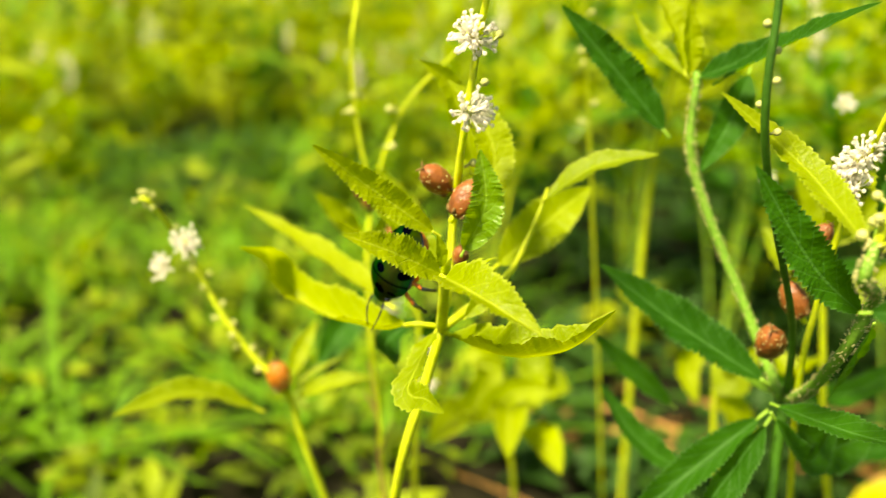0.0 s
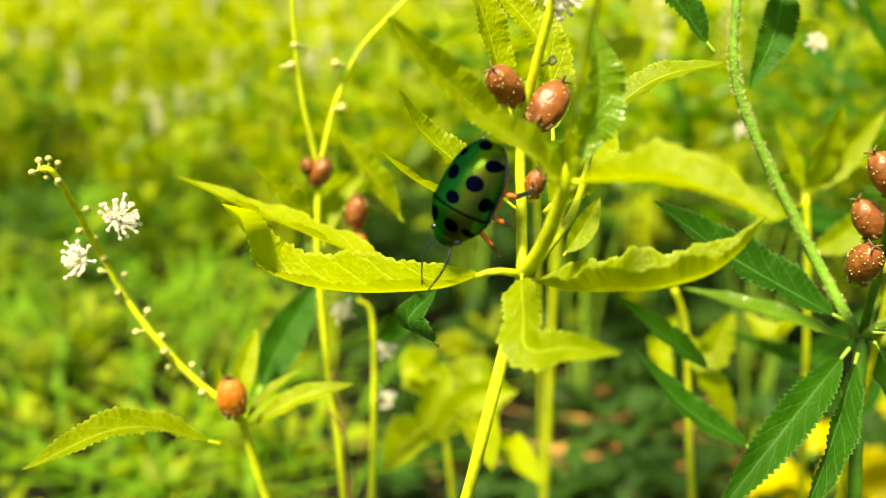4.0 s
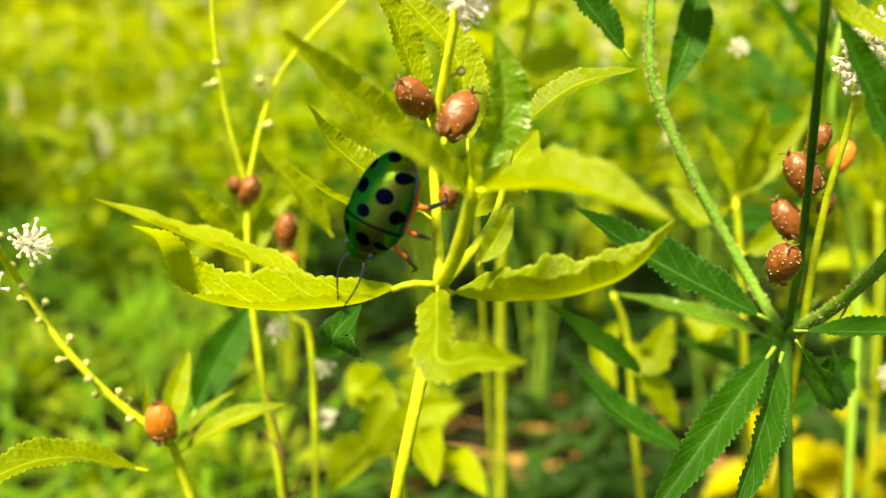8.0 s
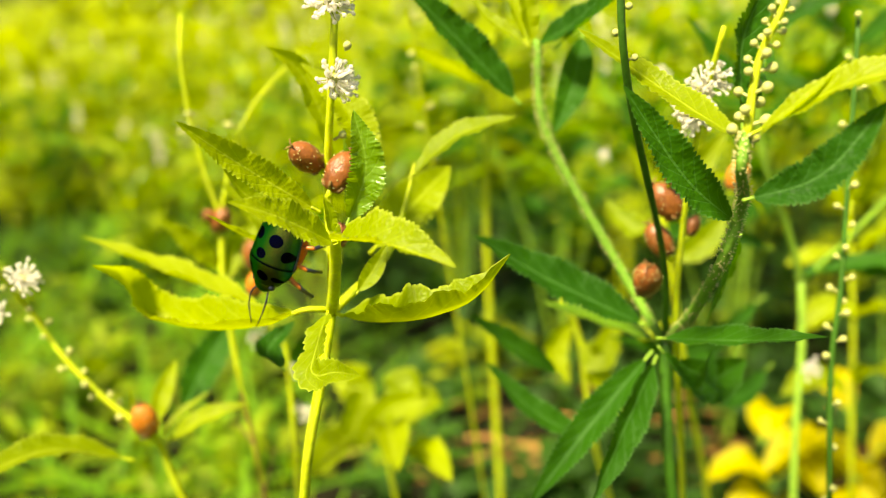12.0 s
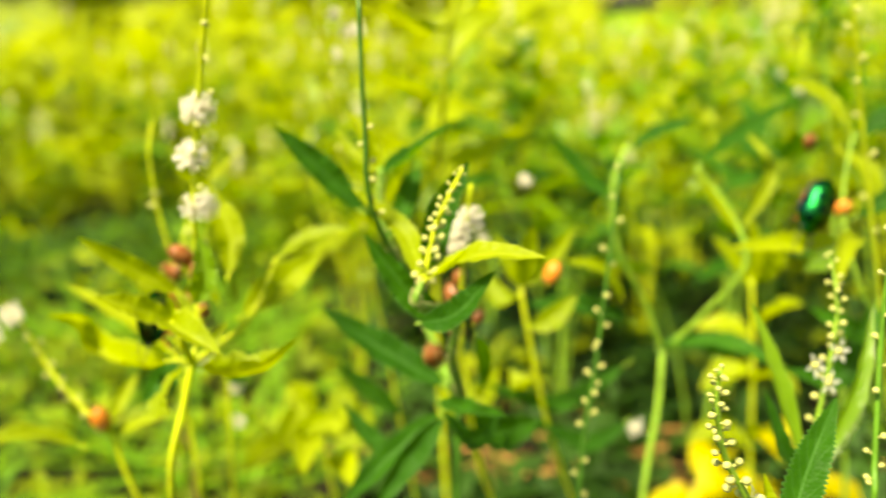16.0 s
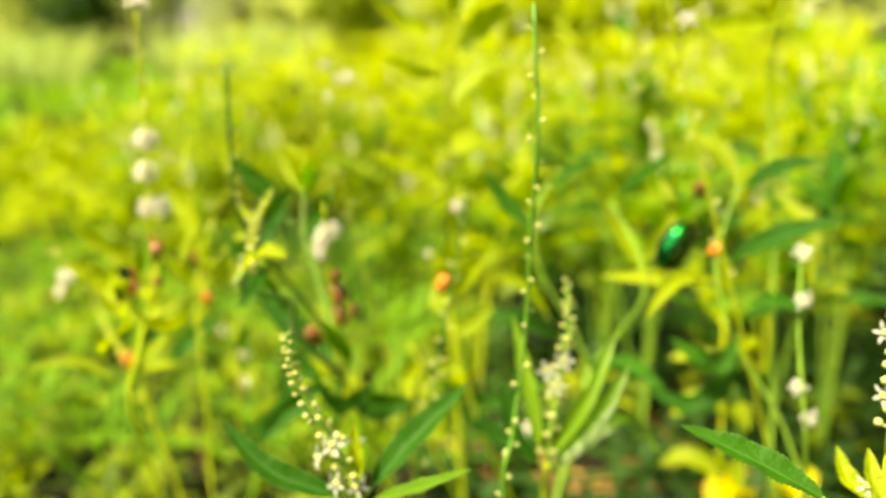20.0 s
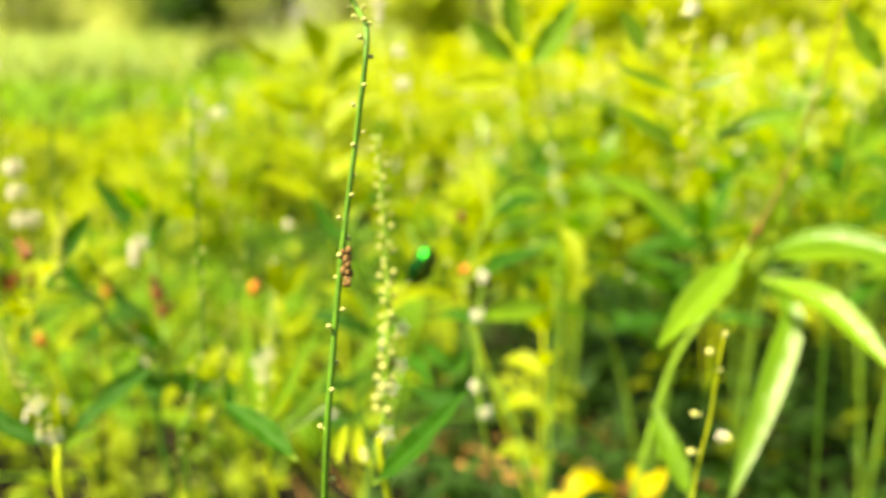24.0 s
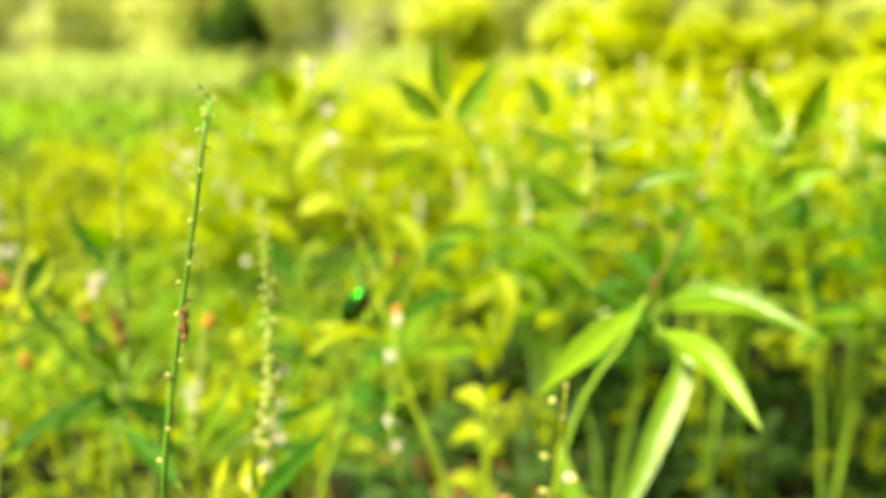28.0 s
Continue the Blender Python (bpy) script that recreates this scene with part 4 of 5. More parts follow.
# ---- the pale forked shrub in the middle ----
middle = thing("croton_plant", "pale-stemmed forked shrub with drooping green leaves", "plant", group="croton plants")
stem(middle, [(0.792, 1.096, 1.039), (0.885, 1.240, 1.502), (0.936, 1.304, 1.691), (0.956, 1.343, 1.813)], 1.0, 0.9, STEM_PALE)
stem(middle, [(0.956, 1.343, 1.813), (0.909, 1.331, 1.931), (0.835, 1.308, 2.073), (0.816, 1.307, 2.210), (0.853, 1.331, 2.300)], 0.9, 0.7, STEM_PALE, "branch")
stem(middle, [(0.963, 1.340, 1.814), (1.033, 1.273, 1.940), (1.085, 1.224, 2.054), (1.064, 1.266, 2.155), (1.002, 1.321, 2.251)], 0.8, 0.5, STEM_PALE, "branch")
for b, m, t, w, mat in (
        ((0.826, 1.298, 2.187), (0.756, 1.314, 2.236), (0.687, 1.333, 2.337), 0.044, LEAF_DARK),
        ((0.853, 1.329, 2.288), (0.913, 1.288, 2.332), (0.968, 1.242, 2.357), 0.040, LEAF_DARK),
        ((0.970, 1.321, 1.834), (1.055, 1.231, 1.869), (1.135, 1.114, 1.858), 0.048, LEAF_DARK),
        ((0.891, 1.346, 1.887), (0.748, 1.341, 1.937), (0.615, 1.343, 1.948), 0.056, LEAF_DARK),
        ((0.857, 1.322, 1.946), (0.793, 1.311, 2.034), (0.707, 1.303, 2.060), 0.036, LEAF_LIGHT),
        ((1.007, 1.318, 2.252), (1.072, 1.261, 2.322), (1.150, 1.200, 2.397), 0.044, LEAF_DARK),
        ((1.085, 1.239, 2.099), (1.026, 1.270, 2.181), (0.979, 1.289, 2.261), 0.032, LEAF_LIGHT),
        ((1.071, 1.250, 2.109), (1.143, 1.262, 2.236), (1.111, 1.332, 2.323), 0.032, LEAF_LIGHT),
        ((0.940, 1.341, 1.822), (1.007, 1.298, 1.850), (1.083, 1.208, 1.835), 0.048, LEAF_DARK),
        ((0.891, 1.361, 1.786), (0.704, 1.311, 1.713), (0.529, 1.307, 1.781), 0.048, LEAF_DARK),
        ((0.875, 1.308, 1.663), (0.751, 1.262, 1.633), (0.605, 1.273, 1.722), 0.048, LEAF_DARK)):
    leaf(middle, b, m, t, w, mat, normal=(0, -0.6, 0.8), cells=18, across=4)
flower(middle, (0.625, 1.303, 2.240), (0, -0.8, 0.6), True, 1, 0.8)

# ---- the near spike with its two blades ----
near = thing("croton_plant", "young shoot with a budding flower spike and deep green leaves", "plant", group="croton plants")
stem(near, [(0.704, 0.281, 1.508), (0.692, 0.257, 1.927), (0.677, 0.283, 2.037)], 0.9, 0.75, STEM_LIGHT)
spike(near, [(0.677, 0.283, 2.037), (0.646, 0.281, 2.119), (0.610, 0.275, 2.186), (0.597, 0.269, 2.241), (0.594, 0.263, 2.283)], 0.6, 0.25, 44, STEM_PALE, 0.85, 0.6, 21, 0.05)
for p, w, s in (((0.646, 0.275, 2.119), (0.3, -0.8, 0.4), 0), ((0.630, 0.269, 2.101), (-0.8, -0.5, 0.2), 1), ((0.651, 0.273, 2.063), (-0.5, -0.8, 0.2), 0), ((0.675, 0.278, 2.057), (0.7, -0.6, 0.3), 1), ((0.661, 0.318, 2.102), (0.8, -0.5, 0.3), 0)):
    star(near, p, w, s, 0.95)
leaf(near, (0.685, 0.285, 2.039), (0.738, 0.353, 2.094), (0.811, 0.424, 2.157), 0.044, LEAF_DARK, normal=(-0.3, -0.8, 0.5), fold=0.5)
leaf(near, (0.666, 0.281, 2.034), (0.554, 0.273, 2.071), (0.472, 0.297, 2.131), 0.038, LEAF_DARK, normal=(0, -0.5, 0.9), fold=0.5)
leaf(near, (0.687, 0.280, 2.031), (0.779, 0.244, 2.084), (0.851, 0.219, 2.131), 0.024, LEAF_MID, normal=(0, -0.5, 0.9), fold=0.5)
leaf(near, (0.677, 0.279, 2.050), (0.673, 0.293, 2.095), (0.668, 0.307, 2.143), 0.022, LEAF_LIGHT, normal=FACE)

# ---- the tall thin stalk and the spike behind it ----
thin = thing("croton_plant", "tall thin dark stalk with alternate buds", "plant", group="croton plants")
spike(thin, [(0.867, 0.467, 1.409), (0.862, 0.411, 1.964), (0.874, 0.434, 2.071), (0.889, 0.471, 2.217), (0.897, 0.479, 2.361), (0.908, 0.469, 2.527), (0.899, 0.507, 2.698)], 0.55, 0.38, 28, STEM_GREEN, 0.6, 0.1, 31, 0.15, 0.97)
second = thing("croton_plant", "budding spike above narrow light green leaves", "plant", group="croton plants")
stem(second, [(0.916, 0.734, 1.253), (0.902, 0.656, 1.795), (0.909, 0.635, 1.921)], 0.8, 0.7, STEM_LIGHT)
spike(second, [(0.909, 0.635, 1.921), (0.927, 0.636, 2.067), (0.942, 0.651, 2.173), (0.937, 0.675, 2.249)], 0.5, 0.3, 34, STEM_PALE, 0.9, 0.5, 41)
for b, m, t, w, mat in (
        ((0.909, 0.617, 1.930), (0.979, 0.640, 2.046), (1.026, 0.695, 2.157), 0.028, LEAF_MID),
        ((0.900, 0.622, 1.937), (0.871, 0.660, 2.057), (0.840, 0.704, 2.171), 0.031, LEAF_MID),
        ((0.915, 0.630, 1.913), (0.997, 0.678, 1.990), (1.048, 0.726, 2.075), 0.037, LEAF_MID),
        ((0.904, 0.614, 1.922), (0.854, 0.606, 1.984), (0.829, 0.626, 2.071), 0.031, LEAF_DARK),
        ((0.914, 0.653, 1.891), (1.034, 0.727, 1.967), (1.113, 0.729, 1.894), 0.031, LEAF_MID)):
    leaf(second, b, m, t, w, mat, normal=FACE, cells=18, across=4)
for p, s in (((0.937, 0.632, 2.116), 0), ((0.908, 0.638, 2.094), 1), ((0.924, 0.627, 2.071), 0)):
    star(second, p, (0.2, -0.9, 0.2), s, 0.95)

# ---- the spike with star flowers ----
starry = thing("croton_plant", "upright spike with small white star flowers and round buds", "plant", group="croton plants")
stem(starry, [(1.391, 0.381, 1.551), (1.351, 0.291, 2.081), (1.355, 0.305, 2.152)], 0.85, 0.7, STEM_LIGHT)
spike(starry, [(1.350, 0.297, 2.156), (1.357, 0.312, 2.264), (1.358, 0.328, 2.392), (1.350, 0.342, 2.522), (1.340, 0.350, 2.630)], 0.6, 0.3, 60, STEM_PALE, 0.9, 0.45, 51, 0.05)
for p, w, s in (((1.373, 0.338, 2.320), (0.8, -0.6, 0.2), 0), ((1.345, 0.335, 2.293), (-0.8, -0.6, 0.2), 1), ((1.377, 0.317, 2.263), (0.9, -0.4, 0.2), 1), ((1.346, 0.316, 2.220), (-0.8, -0.6, 0.1), 0), ((1.362, 0.284, 2.158), (0.4, -0.9, 0.2), 1), ((1.327, 0.280, 2.116), (-0.6, -0.8, 0.1), 0), ((1.365, 0.306, 2.230), (0.5, -0.9, 0.1), 0)):
    star(starry, p, w, s, 0.78)
leaf(starry, (1.262, 0.172, 2.150), (1.177, 0.202, 2.182), (1.099, 0.222, 2.208), 0.04, LEAF_DARK, normal=(0, -0.4, 0.9), fold=0.5)
leaf(starry, (1.362, 0.228, 2.095), (1.445, 0.235, 2.180), (1.512, 0.260, 2.262), 0.046, LEAF_DARK, normal=(-0.2, -0.7, 0.7), fold=0.5)
leaf(starry, (1.343, 0.269, 2.101), (1.309, 0.294, 2.114), (1.298, 0.323, 2.145), 0.025, LEAF_LIGHT, normal=FACE)
leaf(starry, (1.321, 0.194, 2.140), (1.312, 0.217, 2.159), (1.311, 0.243, 2.185), 0.022, LEAF_LIGHT, normal=FACE)

# ---- the tall stalk with a brown withered clump ----
lone = thing("croton_plant", "tall dark green stalk with a small brown withered clump", "plant", group="croton plants")
spike(lone, [(1.397, -0.056, 1.834), (1.436, -0.066, 2.273), (1.442, -0.029, 2.453), (1.447, -0.000, 2.564), (1.457, 0.025, 2.674), (1.466, 0.046, 2.780), (1.424, 0.117, 2.814), (1.406, 0.117, 2.842)], 0.58, 0.34, 26, STEM_GREEN, 0.5, 0.1, 61, 0.15, 0.98)
bm = bmesh.new()
for k in range(30):
    p = at(*(1.453, -0.010, 2.544)).lerp(at(*(1.457, -0.020, 2.506)), (k + 0.5) / 30)
    ball(bm, p + Vector((math.sin(k * 2.1), math.cos(k * 1.7), 0.4 * math.sin(k))) * 0.0005, 0.00045, (1, 0.8, 1.3), None, 5, 6, 0, 0.6)
part("withered_clump", bm, STEM_BROWN, lone, "brown withered clump of spent buds")

# ---- the shrub on which the second bug rests ----
perch = thing("croton_plant", "yellow-green shrub with arching stems and a leaf under a bug", "plant", group="croton plants")
stem(perch, [(1.501, 1.010, 1.378), (1.395, 1.042, 1.783), (1.280, 1.078, 1.985), (1.233, 1.108, 2.129), (1.243, 1.153, 2.220), (1.283, 1.203, 2.326)], 0.65, 0.4, STEM_PALE)
stem(perch, [(1.425, 1.000, 1.519), (1.375, 0.814, 1.887), (1.351, 0.836, 2.105), (1.354, 0.885, 2.267)], 0.6, 0.4, STEM_PALE, "branch")
for b, m, t, w, mat in (
        ((1.233, 1.108, 2.129), (1.118, 1.090, 2.129), (0.983, 1.085, 2.135), 0.05, LEAF_LIGHT),
        ((1.245, 1.128, 2.163), (1.337, 1.084, 2.222), (1.466, 1.048, 2.283), 0.06, LEAF_DARK),
        ((1.283, 1.201, 2.314), (1.360, 1.161, 2.360), (1.432, 1.124, 2.385), 0.055, LEAF_DARK),
        ((1.277, 1.204, 2.326), (1.233, 1.248, 2.395), (1.157, 1.275, 2.430), 0.045, LEAF_LIGHT),
        ((1.239, 1.056, 2.140), (1.144, 0.966, 2.166), (1.076, 0.875, 2.114), 0.04, LEAF_LIGHT),
        ((1.277, 1.049, 2.022), (1.232, 1.029, 1.962), (1.135, 1.051, 2.012), 0.05, LEAF_DARK),
        ((1.299, 1.077, 1.960), (1.201, 1.041, 1.861), (1.089, 1.053, 1.887), 0.055, LEAF_DARK),
        ((1.365, 0.848, 2.146), (1.307, 0.842, 2.168), (1.257, 0.834, 2.162), 0.035, LEAF_DARK)):
    leaf(perch, b, m, t, w, mat, normal=(0, -0.6, 0.8), cells=18, across=4)
for p, s in (((1.352, 0.837, 2.172), 0), ((1.352, 0.820, 2.010), 1), ((1.356, 0.881, 2.252), 2), ((1.373, 0.813, 1.952), 0)):
    flower(perch, p, (0, -0.9, 0.4), True, s, 0.8)
fruit(perch, (1.230, 1.133, 2.188), (0.6, -0.5, 0.5), 0.8, False, 0)
fruit(perch, (1.198, 1.217, 2.308), (-0.2, -0.5, 0.8), 0.8, True, 0)

# ---- the long-leaved shrub at the end of the walk ----
last = thing("croton_plant", "open shrub with long arching leaves and a pinkish bud", "plant", group="croton plants")
stem(last, [(1.666, 1.029, 1.406), (1.747, 1.070, 1.956), (1.870, 1.089, 2.196), (1.913, 1.092, 2.302)], 0.9, 0.75, STEM_PALE)
stem(last, [(1.913, 1.092, 2.302), (1.969, 1.142, 2.422), (2.029, 1.190, 2.601), (2.086, 1.220, 2.851)], 0.42, 0.3, STEM_BROWN, "flower_stalk")
fruit(last, (1.931, 1.082, 2.342), (0.1, -0.3, 0.9), 0.5, True, 1)
for b, m, t, w, mat in (
        ((1.899, 1.076, 2.285), (1.837, 0.920, 2.238), (1.751, 0.726, 2.178), 0.085, LEAF_MID),
        ((1.937, 1.069, 2.290), (2.084, 1.014, 2.347), (2.287, 0.933, 2.300), 0.06, LEAF_MID),
        ((1.946, 1.055, 2.240), (2.069, 0.927, 2.226), (2.193, 0.782, 2.137), 0.07, LEAF_MID),
        
        ((1.786, 1.093, 2.313), (1.689, 1.098, 2.403), (1.574, 1.086, 2.462), 0.06, LEAF_MID),
        ((1.933, 1.046, 2.282), (2.126, 1.151, 2.282), (2.333, 1.211, 2.194), 0.06, LEAF_MID),
        ((2.020, 1.179, 2.592), (1.923, 1.153, 2.575), (1.820, 1.118, 2.527), 0.06, LEAF_MID),
        ((1.749, 1.093, 2.645), (1.669, 1.030, 2.675), (1.607, 0.989, 2.721), 0.045, LEAF_MID),
        ((1.761, 1.095, 2.652), (1.819, 1.083, 2.659), (1.880, 1.080, 2.682), 0.035, LEAF_MID),
        ((1.762, 1.127, 2.497), (1.690, 1.073, 2.555), (1.602, 1.032, 2.623), 0.055, LEAF_MID),
        ((1.671, 1.085, 2.722), (1.638, 1.080, 2.786), (1.612, 1.075, 2.824), 0.05, LEAF_MID)):
    leaf(last, b, m, t, w * 0.98, mat, normal=(0, -0.6, 0.8), cells=22, across=4, teeth=0.008, ruffle=0.04)
leaf(last, (1.925, 1.080, 2.262), (1.994, 1.080, 2.184), (1.901, 0.800, 1.814), 0.062, LEAF_MID, normal=(0.2, -0.9, 0.3), cells=40, across=4, teeth=0.01, ruffle=0.04, fold=0.25, via=[(2.014, 1.050, 2.147), (1.977, 0.950, 2.033)])
spike(last, [(1.780, 1.095, 2.476), (1.767, 1.075, 2.647), (1.767, 1.062, 2.797), (1.760, 1.058, 2.928)], 0.6, 0.4, 26, STEM_LIGHT, 1.1, 0.2, 71)
for k in range(6):
    star(last, (1.768, 1.052, 2.821), (math.cos(k * 2.4), -0.5, 0.7 * math.sin(k * 2.4)), k, 1.0)
stem(last, [(1.832, 0.480, 1.921), (1.842, 0.470, 2.058), (1.858, 0.460, 2.163), (1.865, 0.450, 2.242), (1.872, 0.450, 2.311)], 0.32, 0.2, STEM_LIGHT, "branch")
for p, w, size in (((1.858, 0.450, 2.284), (-0.3, -0.8, 0.4), 1.0), ((1.872, 0.450, 2.311), (0.2, -0.6, 0.8), 0.7), ((1.847, 0.460, 2.172), (-0.9, -0.4, 0.2), 0.9), ((1.874, 0.460, 2.138), (0.9, -0.4, 0.1), 1.0), ((1.845, 0.470, 2.101), (-0.8, -0.5, 0.1), 1.0), ((1.862, 0.450, 2.256), (0.8, -0.5, 0.3), 0.6)):
    bud(last, at(*p), w, size)
flower(last, (1.876, 0.460, 2.139), (0.6, -0.7, 0.2), True, 1, 0.6)
leaf(last, (1.828, 0.874, 1.773), (1.765, 0.933, 1.874), (1.727, 0.985, 1.946), 0.055, LEAF_MID, normal=FACE, cells=18, across=4)
pair = thing("croton_plant", "pale upright stem with paired dark leaves at its top", "plant", group="croton plants")
stem(pair, [(1.419, 1.246, 1.099), (1.411, 1.368, 1.786), (1.403, 1.491, 2.241), (1.376, 1.493, 2.527), (1.362, 1.316, 2.698)], 0.9, 0.5, STEM_PALE)
for b, m, t, w, mat in (
        ((1.357, 1.189, 2.712), (1.303, 1.150, 2.749), (1.248, 1.120, 2.819), 0.055, LEAF_MID),
        ((1.380, 1.196, 2.697), (1.444, 1.197, 2.760), (1.500, 1.202, 2.861), 0.06, LEAF_MID),
        ((1.357, 1.211, 2.732), (1.337, 1.206, 2.831), (1.333, 1.201, 2.927), 0.045, LEAF_MID),
        ((1.344, 1.203, 2.661), (1.262, 1.173, 2.656), (1.174, 1.138, 2.658), 0.05, LEAF_LIGHT),
        ((1.408, 1.472, 2.246), (1.465, 1.416, 2.178), (1.475, 1.346, 2.047), 0.05, LEAF_LIGHT),
        ((1.401, 1.404, 2.021), (1.313, 1.323, 2.021), (1.224, 1.235, 2.024), 0.06, LEAF_MID),
        ((1.387, 1.485, 2.327), (1.305, 1.413, 2.354), (1.232, 1.322, 2.302), 0.06, LEAF_MID)):
    leaf(pair, b, m, t, w * 1.25, mat, normal=FACE, cells=16, across=4)
crest = thing("croton_plant", "leaning stem with paired green leaves against bright shrubs", "plant", group="croton plants")
stem(crest, [(2.138, 1.521, 1.820), (2.148, 1.437, 2.433), (2.201, 1.359, 2.654)], 0.5, 0.4, STEM_GREEN)
for b, m, t, w in (
        ((2.197, 1.360, 2.661), (2.134, 1.337, 2.735), (2.081, 1.320, 2.827), 0.055),
        ((2.215, 1.359, 2.661), (2.255, 1.329, 2.734), (2.281, 1.307, 2.822), 0.055),
        ((2.158, 1.412, 2.467), (2.237, 1.378, 2.565), (2.322, 1.342, 2.593), 0.07),
        ((2.153, 1.420, 2.451), (2.136, 1.428, 2.507), (2.138, 1.435, 2.564), 0.04)):
    leaf(crest, b, m, t, w * 1.2, LEAF_MID, normal=FACE, cells=16, across=4)

# ---- flowering stalks and the yellow shrub ----
def flower_stalk(label, top, blooms, r=0.55, mat=None, lean=(0.04, 0.12)):
    """A stalk from the ground up to top, with blooms on it."""
    one = thing("flower_stalk", label, "flower stalk", group="flowering stalks")
    x, y, z = top
    h = z - GROUND
    points = [(x + lean[0] * h, y + lean[1] * h, GROUND), (x + lean[0] * h * 0.5, y + lean[1] * h * 0.55, GROUND + 0.5 * h), (x + lean[0] * h * 0.12, y + lean[1] * h * 0.2, GROUND + 0.85 * h), top]
    spike(one, points, r, r * 0.6, 18, mat or STEM_LIGHT, 0.9, 0.2, int(abs(x) * 100), 0.5)
    for k, p in enumerate(blooms):
        flower(one, p, (math.sin(k * 2.4), -0.8, math.cos(k * 2.4) * 0.6), True, k, 0.9)
    return one


flower_stalk("pinkish tapering spike with pale flowers low down", (0.206, 1.393, 2.732), ((0.279, 1.473, 2.544), (0.244, 1.452, 2.592), (0.258, 1.465, 2.506), (0.294, 1.485, 2.552)), 0.55, STEM_LIGHT, (0.12, 0.2))
flower_stalk("flower stalk with a white cluster at its side", (1.075, 0.963, 2.882), ((1.138, 0.979, 2.670), (1.090, 0.960, 2.855), (1.100, 0.966, 2.823), (1.127, 0.978, 2.743)), 0.6, None, (0.25, 0.1))

yellow = thing("croton_plant", "sunlit yellow-green shrub with upright leafy shoots", "plant", group="croton plants")
stem(yellow, [(0.493, 1.929, 1.175), (0.483, 1.888, 1.915), (0.511, 1.782, 2.373), (0.555, 1.726, 2.716)], 1.4, 0.8, STEM_LIGHT)
for b, m, t, w in (
        ((0.519, 1.703, 2.660), (0.407, 1.635, 2.683), (0.312, 1.574, 2.798), 0.12), ((0.517, 1.692, 2.544), (0.435, 1.641, 2.539), (0.349, 1.592, 2.609), 0.11),
        ((0.562, 1.730, 2.697), (0.607, 1.757, 2.772), (0.661, 1.786, 2.827), 0.12), ((0.560, 1.721, 2.581), (0.638, 1.770, 2.675), (0.710, 1.810, 2.750), 0.12),
        ((0.510, 1.791, 2.433), (0.590, 1.847, 2.531), (0.699, 1.905, 2.567), 0.12), ((0.502, 1.777, 2.373), (0.416, 1.729, 2.398), (0.332, 1.682, 2.443), 0.12),
        ((0.464, 1.854, 2.275), (0.564, 1.916, 2.312), (0.660, 1.960, 2.287), 0.12), ((0.553, 1.724, 2.678), (0.524, 1.710, 2.774), (0.495, 1.693, 2.850), 0.12),
        ((0.476, 1.843, 2.192), (0.385, 1.799, 2.239), (0.262, 1.734, 2.309), 0.12), ((0.499, 1.836, 2.108), (0.589, 1.899, 2.165), (0.701, 1.967, 2.223), 0.12)):
    leaf(yellow, b, m, t, w, normal=(0.2, -0.3, 0.95), cells=14, across=4)

# ---- ground ----
def ground_sheet():
    bm = bmesh.new()
    radii = [0, 0.15, 0.3, 0.5, 0.8, 1.2, 2, 4, 8, 20, 60, 300]
    rings = []
    for r in radii:
        n = 1 if r == 0 else 40
        rings.append([bm.verts.new((0.15 + r * math.cos(6.2832 * k / n), 0.15 + r * math.sin(6.2832 * k / n), 0.006 * noise.noise(Vector((k * 0.7, r * 9, 0))) if r < 3 else 0)) for k in range(n)])
    for k in range(40):
        bm.faces.new((rings[0][0], rings[1][k], rings[1][(k + 1) % 40]))
    for a, b in zip(rings[1:], rings[2:]):
        for k in range(40):
            bm.faces.new((a[k], b[k], b[(k + 1) % 40], a[(k + 1) % 40]))
    ob = part("ground", bm, SOIL_SHADED, None)
    return tagged(ob, "brown soil under the plants, darkened for their shade", "ground", "", "structure")


ground_sheet()
bm = bmesh.new()
edge = [bm.verts.new((0.30 * y + 0.9 * u + 0.06 * math.sin(y * 3 + u * 5), y, 0.004)) for y, u in [(1.9 + 0.7 * k, 0) for k in range(14)] + [(11.0 - 0.7 * k, 1) for k in range(14)]]
bm.faces.new(list(reversed(edge)))
tagged(part("path", bm, DUST, None), "pale trodden earth beyond the shrubs", "path", "", "structure")


